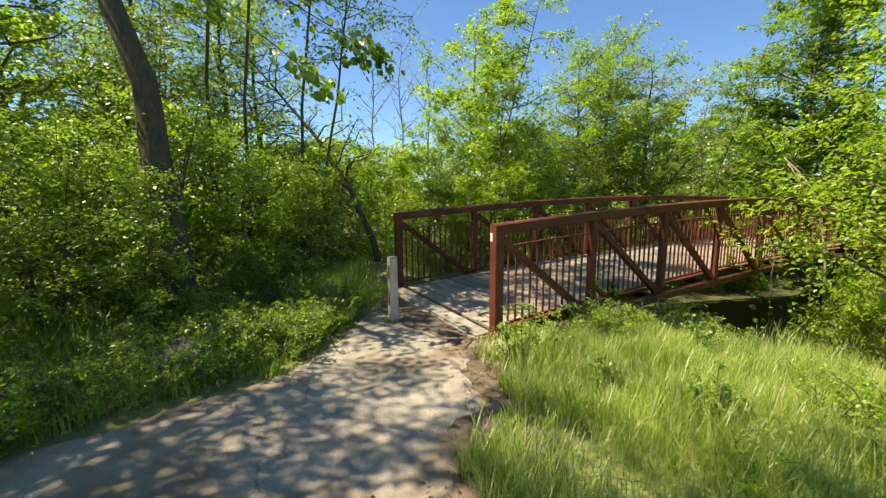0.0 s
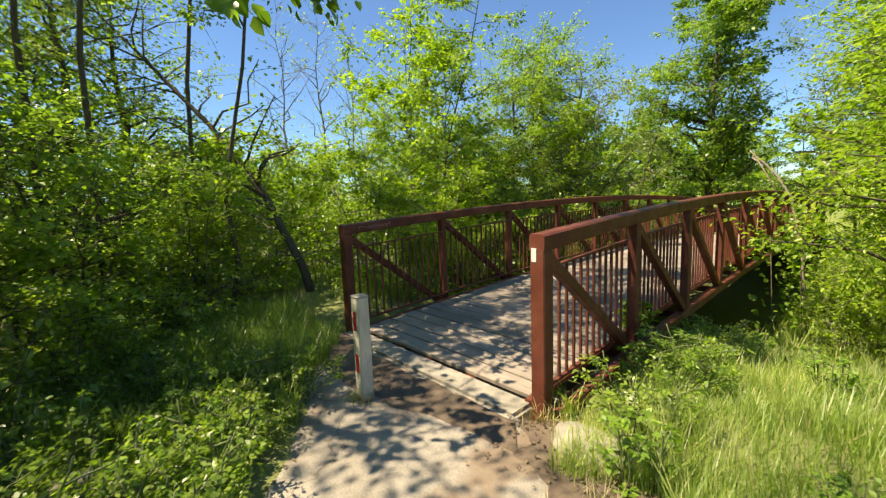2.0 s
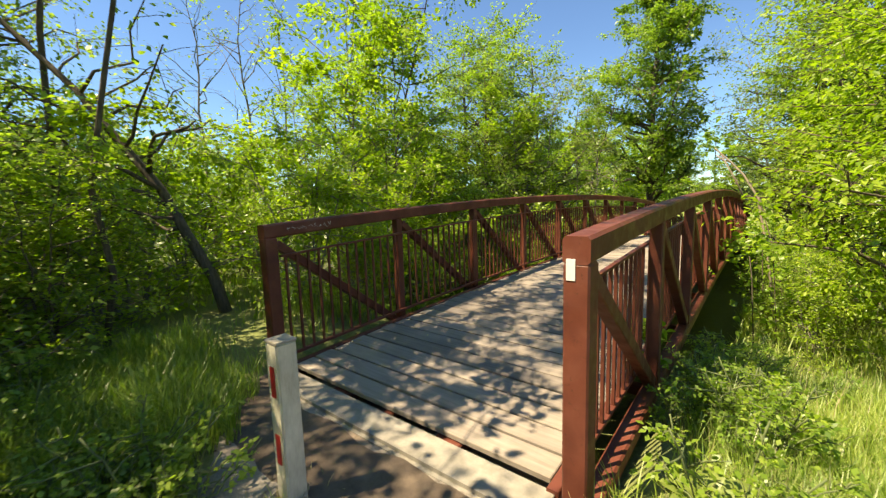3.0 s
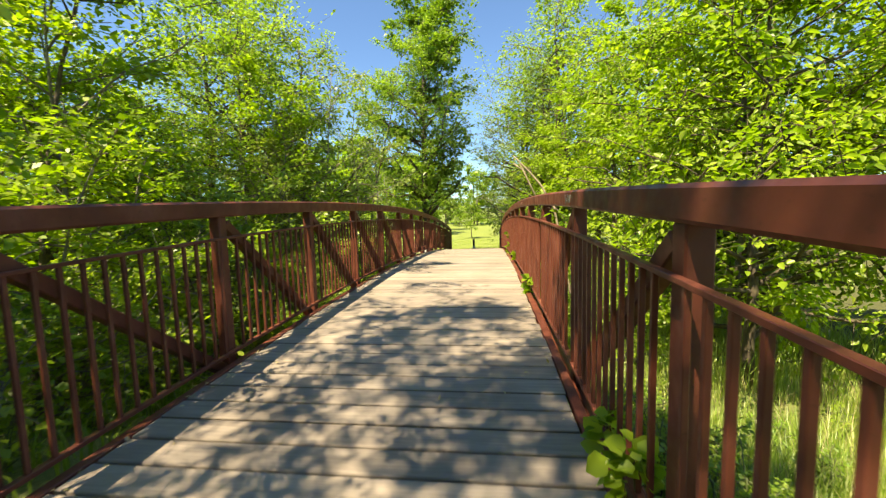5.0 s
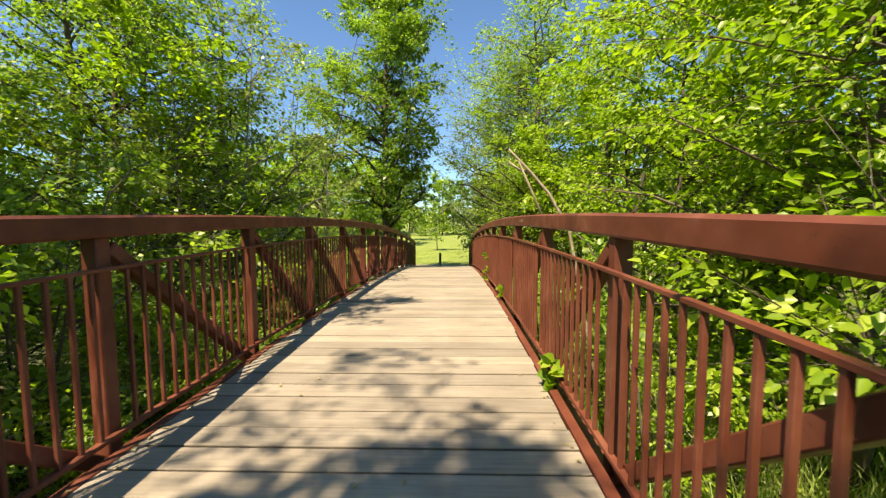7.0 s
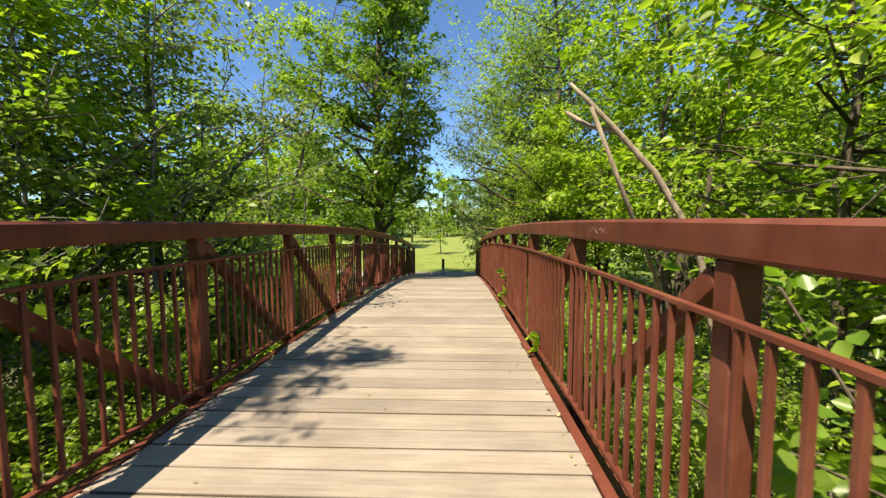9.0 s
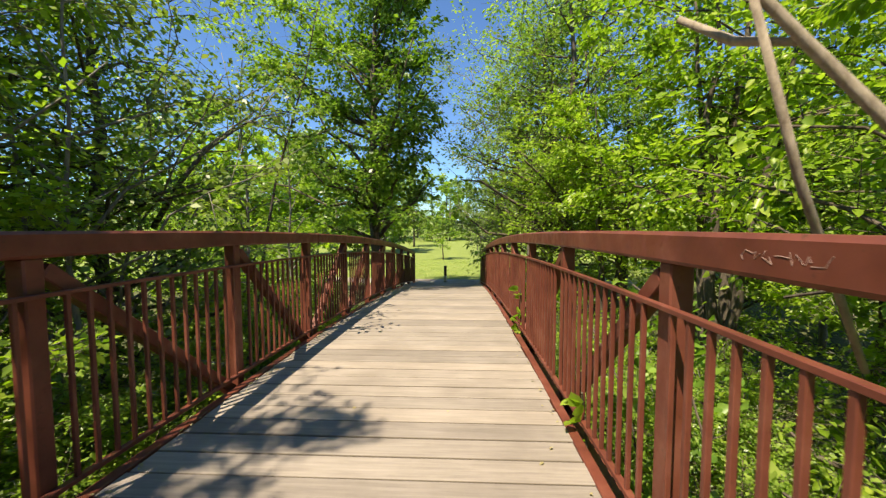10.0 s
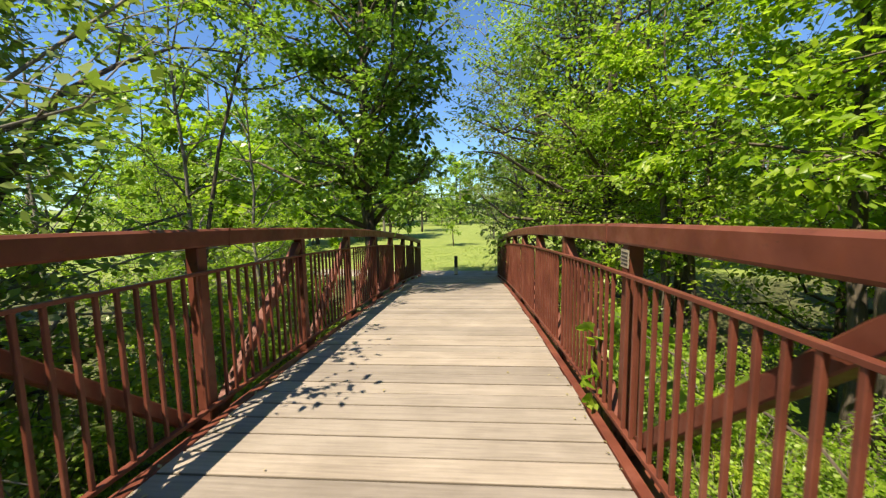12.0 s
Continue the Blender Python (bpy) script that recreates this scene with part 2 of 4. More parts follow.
# ---- mesh helpers ----
def mesh_object(name, verts, faces, mat, parent=None, label="", smooth=False):
    me = bpy.data.meshes.new(name)
    me.from_pydata(verts, [], faces)
    if smooth:
        me.polygons.foreach_set("use_smooth", [True] * len(me.polygons))
    me.update()
    me.materials.append(mat)
    ob = new(name, me)
    if parent:
        ob.parent = parent
    return tagged(ob, label)


def part(name, bm, mat, parent=None, label=""):
    me = bpy.data.meshes.new(name)
    bm.to_mesh(me)
    bm.free()
    me.materials.append(mat)
    ob = new(name, me)
    if parent:
        ob.parent = parent
    return tagged(ob, label)


def shared(name, me, m, parent):
    ob = new(name, me)
    ob.parent = parent
    ob.matrix_basis = m
    return ob


def box_bm(sx, sy, sz, bevel=0.0, at=(0, 0, 0), segments=1):
    bm = bmesh.new()
    bmesh.ops.create_cube(bm, size=1.0)
    for v in bm.verts:
        v.co = Vector((v.co.x * sx + at[0], v.co.y * sy + at[1], v.co.z * sz + at[2]))
    if bevel:
        bmesh.ops.bevel(bm, geom=bm.edges[:], offset=bevel, segments=segments, affect='EDGES')
    return bm


def box_mesh(name, sx, sy, sz, mat, bevel=0.0, segments=1):
    bm = box_bm(sx, sy, sz, bevel, segments=segments)
    me = bpy.data.meshes.new(name)
    bm.to_mesh(me)
    bm.free()
    me.materials.append(mat)
    return me


def thing(name, label, category, at=(0, 0, 0), group=""):
    ob = new(name)
    ob.location = at
    ob.empty_display_size = 0.2
    return tagged(ob, label, category, group)


def tube(verts, faces, pts, radii, sides):
    """Adds a tapered tube along pts."""
    start = len(verts)
    n = len(pts)
    for i, (p, r) in enumerate(zip(pts, radii)):
        d = (pts[min(i + 1, n - 1)] - pts[max(i - 1, 0)])
        d = d.normalized() if d.length > 1e-6 else Vector((0, 0, 1))
        a = d.cross(Vector((0.31, 0.87, 0.12))).normalized()
        c = d.cross(a)
        for k in range(sides):
            w = 2 * math.pi * k / sides
            verts.append(p + a * (r * math.cos(w)) + c * (r * math.sin(w)))
    for i in range(n - 1):
        for k in range(sides):
            k2 = (k + 1) % sides
            faces.append((start + i * sides + k, start + i * sides + k2, start + (i + 1) * sides + k2, start + (i + 1) * sides + k))
    faces.append(tuple(start + k for k in reversed(range(sides))))
    faces.append(tuple(start + (n - 1) * sides + k for k in range(sides)))


def section_along(name, ys, zf, x, w, h, mat, parent, label=""):
    """A rectangular tube with softened corners that follows the bridge's curve."""
    b = min(w, h) * 0.12
    prof = [(-w / 2 + b, -h / 2), (w / 2 - b, -h / 2), (w / 2, -h / 2 + b), (w / 2, h / 2 - b), (w / 2 - b, h / 2), (-w / 2 + b, h / 2), (-w / 2, h / 2 - b), (-w / 2, -h / 2 + b)]
    verts = [(x + px, y, zf(y) + pz) for y in ys for px, pz in prof]
    faces = []
    for i in range(len(ys) - 1):
        for k in range(8):
            k2 = (k + 1) % 8
            faces.append((i * 8 + k, i * 8 + k2, (i + 1) * 8 + k2, (i + 1) * 8 + k))
    faces.append(tuple(range(8)))
    faces.append(tuple((len(ys) - 1) * 8 + k for k in reversed(range(8))))
    return mesh_object(name, verts, [tuple(reversed(f)) for f in faces], mat, parent, label)


def beam_matrix(a, b):
    """Lays a unit beam (along z, from 0 to 1) from a to b."""
    a, b = Vector(a), Vector(b)
    d = b - a
    return Matrix.Translation((a + b) / 2) @ d.to_track_quat('Z', 'Y').to_matrix().to_4x4() @ Matrix.Diagonal((1, 1, d.length, 1))


# ---- ground ----
def axis(lo, hi, fine_lo, fine_hi, fine):
    out = list(np.arange(fine_lo, fine_hi + 1e-6, fine))
    s, v = fine, fine_hi
    while v < hi:
        s *= 1.22
        v += s
        out.append(v)
    s, v = fine, fine_lo
    while v > lo:
        s *= 1.22
        v -= s
        out.insert(0, v)
    return out


gx = axis(-900, 900, -9.0, 9.0, 0.3)
gy = axis(-900, 1500, -8.0, 30.0, 0.3)
gv = [(x, y, ground_z(x, y)) for y in gy for x in gx]
nx = len(gx)
gf = [(j * nx + i, j * nx + i + 1, (j + 1) * nx + i + 1, (j + 1) * nx + i) for j in range(len(gy) - 1) for i in range(nx - 1)]
ground = tagged(mesh_object("ground", gv, gf, GROUND, smooth=True), "grassy creek bank and mown lawn", "ground", kind="structure")


def strip(name, left, right, mat, label, category, lift=0.02, rows=40, cols=14, rag=1.0):
    """A paved strip between two edge lines, laid on the ground with an uneven rim."""
    def at(line, u):
        n = len(line) - 1
        i = min(int(u * n), n - 1)
        f = u * n - i
        p = [Vector((*line[max(0, min(n, j))], 0)) for j in (i - 1, i, i + 1, i + 2)]
        return 0.5 * ((2 * p[1]) + (p[2] - p[0]) * f + (2 * p[0] - 5 * p[1] + 4 * p[2] - p[3]) * f * f + (3 * p[1] - p[0] - 3 * p[2] + p[3]) * f ** 3)
    verts, faces = [], []
    for j in range(rows + 1):
        a, b = at(left, j / rows), at(right, j / rows)
        for i in range(cols + 1):
            u = i / cols
            p = a.lerp(b, u)
            n = noise.noise((p.x * 2.3, p.y * 2.3, 4.0)) * 0.16 + noise.noise((p.x * 7, p.y * 7, 1.0)) * 0.06
            p += (a - b).normalized() * (n * rag * abs(2 * u - 1) ** 1.5 * (1 if u < 0.5 else -1))
            drop = -0.07 if i in (0, cols) else 0.0
            verts.append((p.x, p.y, ground_z(p.x, p.y) + lift + drop + 0.006 * noise.noise((p.x * 3, p.y * 3, 9))))
    for j in range(rows):
        for i in range(cols):
            a = j * (cols + 1) + i
            faces.append((a, a + 1, a + cols + 2, a + cols + 1))
    return tagged(mesh_object(name, verts, faces, mat, smooth=True), label, category, kind="structure")


PATH_LEFT = [(6.0, -9.5), (3.6, -6.6), (2.1, -4.2), (1.35, -2.6), (0.2, -1.55), (-0.75, -0.95), (-1.45, -0.12)]
PATH_RIGHT = [(11.0, -6.5), (7.6, -4.5), (5.2, -2.95), (3.8, -1.75), (2.85, -0.95), (2.05, -0.42), (1.50, -0.12)]
strip("path", PATH_LEFT, PATH_RIGHT, PATHM, "pale worn concrete walking path with cracks", "path", rows=60)
EDGE_IN = [(6.35, -3.85), (4.9, -2.95), (3.55, -1.95), (2.55, -1.15), (1.85, -0.62), (1.30, -0.30)]
EDGE_OUT = [(6.75, -3.45), (5.35, -2.5), (4.1, -1.45), (3.15, -0.72), (2.35, -0.22), (1.72, -0.02)]
strip("dirt_verge", EDGE_IN, EDGE_OUT, MUD, "dark trodden dirt and leaf litter along the path edge", "dirt", 0.030, 90, 8, 2.4)
strip("side_trail", [(-0.7, -1.0), (-1.7, -0.95), (-2.8, -0.65), (-3.6, -0.6)], [(-1.2, -0.3), (-1.9, -0.45), (-2.8, -0.35), (-3.6, -0.4)], PATHM, "narrow trodden dirt trail beside the bridge", "path", 0.016, 20, 5)
strip("far_path", [(-9, 25.9), (-3, 24.8), (0, 24.46), (3, 24.7), (9, 25.6)], [(-9, 27.2), (-3, 26.6), (0, 26.4), (3, 26.4), (9, 27.0)], PATHM, "pale gravel path across the bridge end", "path", 0.025, 30, 8)


def slab(name, x0, x1, y0, y1, top, thick, label):
    bm = box_bm(x1 - x0, y1 - y0, thick, 0.03, ((x0 + x1) / 2, (y0 + y1) / 2, top - thick / 2), 2)
    ob = part(name, bm, CONCRETE)
    return tagged(ob, label, "abutment", kind="structure")


slab("abutment_near", -1.9, 1.9, -0.02, 0.75, -0.29, 0.8, "weathered concrete bridge abutment under the deck")
slab("sill_near", -1.44, 1.44, -0.26, 0.050, -0.014, 0.5, "pale concrete sill at the deck edge")
slab("abutment_far", -1.9, 1.9, SPAN - 0.75, SPAN + 0.02, deck_z(SPAN) - 0.29, 0.8, "weathered concrete bridge abutment under the deck")
slab("sill_far", -1.44, 1.44, SPAN - 0.02, SPAN + 0.30, deck_z(SPAN) - 0.014, 0.5, "pale concrete sill at the deck edge")
strip("mud_patch", [(-1.35, -0.22), (-0.5, -0.22), (0.4, -0.22), (1.42, -0.22)], [(-1.2, -0.55), (-0.3, -0.95), (0.75, -0.80), (1.75, -0.62)], MUD, "damp brown mud at the bridge end", "mud", 0.034, 36, 8)

# ---- footbridge ----
bridge = thing("footbridge", "arched red-brown steel truss footbridge with a worn board deck", "footbridge")
YS = [SPAN * i / 56 for i in range(57)]
POST_ME = box_mesh("post", 0.10, 0.10, 1.0, STEEL, 0.008)
END_ME = box_mesh("end_post", 0.13, 0.13, 1.0, STEEL, 0.010)
DIAG_ME = box_mesh("diagonal", 0.088, 0.088, 1.0, STEEL, 0.007)
PICKET_ME = box_mesh("picket", 0.024, 0.024, 1.0, STEEL, 0.003)
PICKETS = 14
for s in (-1, 1):
    x = s * RAIL_X
    low = -0.16
    bay = BAY * (1.011 if s < 0 else 1.0)     # the left truss runs a little longer
    end_y = bay * BAYS
    hx = s * (RAIL_X - 0.075)
    ye = [-0.065] + YS[1:-1] + [end_y + 0.065]
    section_along("top_chord", ye, lambda y: deck_z(y) + (CHORD_TOP + CHORD_LOW) / 2, x, 0.135, CHORD_TOP - CHORD_LOW, STEEL, bridge)
    section_along("bottom_chord", YS[:-1] + [end_y], lambda y: deck_z(y) + low, x, 0.12, 0.12, STEEL, bridge)
    hand = section_along("handrail", [0.07] + YS[1:-1] + [end_y - 0.07], lambda y: deck_z(y) + HAND_Z, hx, 0.034, 0.022, STEEL, bridge)
    section_along("toe_rail", [0.07] + YS[1:-1] + [end_y - 0.07], lambda y: deck_z(y) + 0.075, hx, 0.040, 0.030, STEEL, bridge)
    section_along("edge_angle", YS, lambda y: deck_z(y) - 0.018, s * (DECK_X - 0.035), 0.070, 0.050, STEEL, bridge)
    for k in range(BAYS + 1):
        y = k * bay
        end = k in (0, BAYS)
        z0 = deck_z(y) + (low - 0.05 if not end else -0.20)
        z1 = deck_z(y) + CHORD_LOW + 0.004
        shared("end_post" if end else "post", END_ME if end else POST_ME, beam_matrix((x, y, z0), (x, y, z1)), bridge)
        if k < BAYS:
            a, b = (k, k + 1) if k < BAYS / 2 else (k + 1, k)
            d = 0.09 if b > a else -0.09
            shared("diagonal", DIAG_ME, beam_matrix((x, a * bay + d * 0.7, deck_z(a * bay) + CHORD_LOW - 0.06), (x, b * bay - d, deck_z(b * bay) + low + 0.09)), bridge)
            for i in range(1, PICKETS):
                py = y + bay * i / PICKETS
                shared("picket", PICKET_ME, beam_matrix((hx, py, deck_z(py) + 0.078), (hx, py, deck_z(py) + HAND_Z - 0.004)), hand)

for s in (-1, 1):
    y = 12.42 if s > 0 else 12.55
    part("splice_sleeve", box_bm(0.141, 0.030, CHORD_TOP - CHORD_LOW + 0.006, 0.002, (s * RAIL_X, y, deck_z(y) + (CHORD_TOP + CHORD_LOW) / 2)), STEEL, bridge)

deck = section_along("deck_beam", YS, lambda y: deck_z(y) - 0.10, 0.0, 0.09, 0.09, STEEL, bridge)
for s in (-0.6, 0.6):
    section_along("stringer", YS, lambda y: deck_z(y) - 0.10, s, 0.22, 0.09, STEEL, bridge)
for k in range(BAYS + 1):
    y = min(max(k * BAY, 0.06), SPAN - 0.06)
    part("floor_beam", box_bm(2 * RAIL_X - 0.1, 0.08, 0.09, 0.004, (0, y, deck_z(y) - 0.20)), STEEL, bridge)

PLANKS = 107
pitch = 0.224
plank_meshes = [box_mesh("plank", 2 * DECK_X - 0.15, pitch - g, 0.045, PLANK, 0.006) for g in (0.011, 0.014, 0.021)]
rng = random.Random(4)
for i in range(PLANKS):
    y = (i + 0.5) * pitch + 0.08
    slope = math.atan((deck_z(y + 0.05) - deck_z(y - 0.05)) / 0.1)
    m = Matrix.Translation((rng.uniform(-0.012, 0.012), y, deck_z(y) - 0.0225 + rng.uniform(-0.003, 0.002))) @ Matrix.Rotation(slope, 4, 'X') @ Matrix.Rotation(rng.uniform(-0.0012, 0.0012), 4, 'Z')
    shared("plank", plank_meshes[min(2, max(0, int(2.6 - y / 6 + rng.uniform(-0.6, 0.6))))], m, deck)

# ---- plants ----
def leaf_mesh(name, centres, size, mat, seed, droop=0.25, width=0.30, spread=0.6, fine=False):
    """Many single folded leaves, each its own small face pair."""
    g = np.random.default_rng(seed)
    p, d = centres
    n = len(p)
    ln = size * g.uniform(0.55, 1.3, n)[:, None]
    d = d / (np.linalg.norm(d, axis=1, keepdims=True) + 1e-6)
    d[:, 2] += g.uniform(-0.5, 0.3, n) - droop
    d /= np.linalg.norm(d, axis=1, keepdims=True)
    up = np.stack([g.normal(0, spread, n), g.normal(0, spread, n), np.ones(n)], 1)
    side = np.cross(d, up)
    side /= np.linalg.norm(side, axis=1, keepdims=True)
    nrm = np.cross(side, d)
    q = np.stack([p, p + d * ln * 0.45 + side * ln * width + nrm * ln * 0.10, p + d * ln, p + d * ln * 0.45 - side * ln * width + nrm * ln * 0.10], 1).reshape(-1, 3)
    if fine:
        # pointed oval of two halves that meet at the midrib
        w = width * ln
        h = nrm * ln * 0.12
        tip = p + d * ln - nrm * ln * 0.10
        pts = [p, p + d * ln * 0.30 + side * w + h, p + d * ln * 0.68 + side * w * 0.78 + h * 0.5, tip, p + d * ln * 0.68 - side * w * 0.78 + h * 0.5, p + d * ln * 0.30 - side * w + h]
        return faces_of(name, np.stack(pts, 1).reshape(-1, 3), 6, ((0, 1, 2, 3), (0, 3, 4, 5)), mat)
    return quads(name, q, mat)


def faces_of(name, verts, per, pattern, mat):
    """One mesh of equal little pieces, each of `per` points joined by the pattern's quads."""
    n = len(verts) // per
    idx = (np.arange(n)[:, None, None] * per + np.array(pattern)[None]).astype(np.int32).ravel()
    me = bpy.data.meshes.new(name)
    me.vertices.add(len(verts))
    me.vertices.foreach_set("co", verts.astype(np.float32).ravel())
    me.loops.add(len(idx))
    me.loops.foreach_set("vertex_index", idx)
    k = len(idx) // 4
    me.polygons.add(k)
    me.polygons.foreach_set("loop_start", np.arange(0, k * 4, 4, dtype=np.int32))
    me.polygons.foreach_set("loop_total", np.full(k, 4, dtype=np.int32))
    me.update()
    me.validate()
    me.materials.append(mat)
    return me


def quads(name, verts, mat):
    n = len(verts) // 4
    me = bpy.data.meshes.new(name)
    me.vertices.add(n * 4)
    me.vertices.foreach_set("co", verts.astype(np.float32).ravel())
    me.loops.add(n * 4)
    me.loops.foreach_set("vertex_index", np.arange(n * 4, dtype=np.int32))
    me.polygons.add(n)
    me.polygons.foreach_set("loop_start", np.arange(0, n * 4, 4, dtype=np.int32))
    me.polygons.foreach_set("loop_total", np.full(n, 4, dtype=np.int32))
    me.update()
    me.validate()
    me.materials.append(mat)
    return me


def grow(seed, height, low, radius, limbs, twigs, trunk_r, lean=(0, 0), stems=1, rise=0.5, shape=0.5, wander=0.06, taper=0.25):
    """Wood of a plant (tapered stems, limbs and twigs) and the points along its twigs."""
    r = random.Random(seed)
    verts, faces, tips = [], [], []
    for st in range(stems):
        az = 2 * math.pi * st / stems + r.uniform(-0.5, 0.5)
        out = 0.0 if stems == 1 else r.uniform(0.25, 0.75) * radius
        h = height * (1 if st == 0 else r.uniform(0.7, 0.98))
        base = Vector((0, 0, -0.15)) if stems == 1 else Vector((math.cos(az), math.sin(az), 0)) * 0.12 + Vector((0, 0, -0.15))
        n = 9
        pts = []
        for i in range(n + 1):
            u = i / n
            bend = u ** 1.5
            pts.append(base + Vector((math.cos(az) * out * bend + lean[0] * bend + r.gauss(0, wander) * height * 0.1 * (u > 0),
                                      math.sin(az) * out * bend + lean[1] * bend + r.gauss(0, wander) * height * 0.1 * (u > 0), h * u + 0.15 * u)))
        tr = trunk_r * (1.0 if stems == 1 else 0.6)
        tube(verts, faces, pts, [max(tr * (1 - 0.92 * i / n), 0.006) for i in range(n + 1)], 8 if trunk_r > 0.08 else 5)
        for j in range(max(1, limbs // stems)):
            u = low / height + (1 - low / height) * ((j + r.random()) / max(1, limbs // stems))
            u = min(u, 0.985)
            i = min(int(u * n), n - 1)
            p = pts[i].lerp(pts[i + 1], u * n - i)
            v = (u - low / height) / (1 - low / height)
            reach = radius * (math.sin(math.pi * min(0.97, (v * (1 - shape) + shape * 0.55))) ** 0.8) * r.uniform(0.55, 1.1) * (1.1 - taper * v)
            a = r.uniform(0, 2 * math.pi)
            d = Vector((math.cos(a), math.sin(a), rise * r.uniform(0.3, 1.3)))
            q = [p]
            for k in range(1, 5):
                q.append(p + d * reach * k / 4 + Vector((r.gauss(0, 0.06), r.gauss(0, 0.06), -0.10 * (k / 4) ** 2 + r.gauss(0, 0.05))) * reach)
            lr = max(0.006, tr * (1 - u) * 0.45 + 0.006)
            tube(verts, faces, q, [lr * (1 - 0.2 * k) + 0.002 for k in range(5)], 4)
            tips += [(q[1], q[3]), (q[2], q[4]), (q[3], q[4] + (q[4] - q[3]) * 0.3)]
            for w in range(twigs):
                f = r.uniform(0.25, 1.0)
                k = min(int(f * 4), 3)
                o = q[k].lerp(q[k + 1], f * 4 - k)
                td = Vector((r.gauss(0, 1), r.gauss(0, 1), r.gauss(0.15, 0.6))).normalized() * reach * r.uniform(0.22, 0.5)
                e = o + td
                tube(verts, faces, [o, o + td * 0.5 + Vector((0, 0, 0.02)), e], [0.005, 0.004, 0.002], 3)
                tips.append((o, e))
    return verts, faces, tips


def scatter_on(tips, count, seed, fuzz):
    """Places for leaves in flat sprays along the twigs, and the way each leaf points."""
    g = np.random.default_rng(seed)
    a = np.array([t[0] for t in tips])
    b = np.array([t[1] for t in tips])
    # some twigs carry far more leaves than others, so that the crown has gaps
    weight = g.gamma(1.6, 1.0, len(tips))
    i = g.choice(len(tips), count, p=weight / weight.sum())
    t = b[i] - a[i]
    ln = np.linalg.norm(t, axis=1, keepdims=True) + 1e-6
    t = t / ln
    side = np.stack([-t[:, 1], t[:, 0], np.zeros(count)], 1)
    side /= np.linalg.norm(side, axis=1, keepdims=True) + 1e-6
    side *= g.choice((-1.0, 1.0), count)[:, None]
    u = g.uniform(0.1, 1.05, count)[:, None]
    off = g.uniform(0.0, 0.42, count)[:, None] * np.minimum(ln, 0.25 + 3 * fuzz) * (1.15 - 0.6 * u)
    p = a[i] + t * (u * ln + off * 0.5) + side * off + g.normal(0, fuzz * 0.4, (count, 3))
    p[:, 2] -= off[:, 0] * 0.22
    d = t * 0.8 + side * g.uniform(0.2, 1.2, count)[:, None] + g.normal(0, 0.30, (count, 3))
    return p, d


def plant(name, label, category, wood_mat, leaf_mat, seed, leaves, leaf, fuzz, group="", fine=False, **shape):
    ob = thing(name, label, category, (0, 0, -500), group)
    v, f, tips = grow(seed, **shape)
    mesh_object("trunk" if shape["stems"] == 1 else "stem", v, f, wood_mat, ob, smooth=True)
    if leaves:
        me = leaf_mesh("crown", scatter_on(tips, leaves, seed, fuzz), leaf, leaf_mat, seed, fine=fine)
        c = new("crown", me)
        c.parent = ob
    return ob


used = set()


def put(ob, x, y, size=1.0, turn=0.0, z=None, sink=0.0, wide=1.0):
    """Stands a plant on the ground: the first call places the built one, later calls copy it."""
    zz = ground_z(x, y) if z is None else z
    m = Matrix.Translation((x, y, zz - sink)) @ Matrix.Rotation(turn, 4, 'Z') @ Matrix.Diagonal((size * wide, size * wide, size, 1))
    if ob.name not in used:
        used.add(ob.name)
        ob.matrix_basis = m
        return ob
    keep = ob.scale.copy()
    ob.scale = (1, 1, 1)
    c = copy_thing(ob, m)
    ob.scale = keep
    return c


P = {}
P["maple"] = plant("young_maple", "young bright green maple tree with broad layered leaves", "tree", BARK, LEAF_BRIGHT, 11, 11000, 0.092, 0.13, "maples by the bridge", True,
                   height=6.5, low=0.8, radius=2.5, limbs=38, twigs=13, trunk_r=0.085, stems=1, rise=0.45, shape=0.45)
P["sapling"] = plant("ash_sapling", "slender light green ash sapling", "tree", GREYBARK, LEAF_BRIGHT, 23, 6500, 0.09, 0.11, "saplings on the bank",
                     height=5.0, low=0.5, radius=1.5, limbs=30, twigs=8, trunk_r=0.04, stems=1, rise=0.8, shape=0.4)
P["elder"] = plant("leafy_tree", "mid green tree of loose leafy limbs", "tree", BARK, LEAF_MID, 31, 9500, 0.098, 0.14, "trees along the creek",
                   height=8.0, low=1.4, radius=2.5, limbs=42, twigs=12, trunk_r=0.13, stems=1, rise=0.55, shape=0.5)
P["clump"] = plant("multi_stem_tree", "multi-stemmed maple with dark leaning trunks", "tree", BARK, LEAF_BRIGHT, 37, 10000, 0.115, 0.16, "trees along the creek", True,
                   height=9.5, low=4.3, radius=2.3, limbs=40, twigs=10, trunk_r=0.19, stems=4, rise=0.3, shape=0.5)
P["oak"] = plant("tall_oak", "tall narrow dark green oak tree", "tree", BARK, LEAF_OAK, 41, 30000, 0.17, 0.18, "",
                 height=13.0, low=3.0, radius=3.3, limbs=78, twigs=12, trunk_r=0.21, stems=1, rise=0.95, shape=0.55, taper=0.42)
P["shrub"] = plant("shrub", "dense mid green shrub of many thin stems", "shrub", BARK, LEAF_MID, 53, 6500, 0.075, 0.12, "shrubs along the creek",
                   height=3.0, low=0.25, radius=1.35, limbs=34, twigs=8, trunk_r=0.045, stems=5, rise=0.5, shape=0.6)
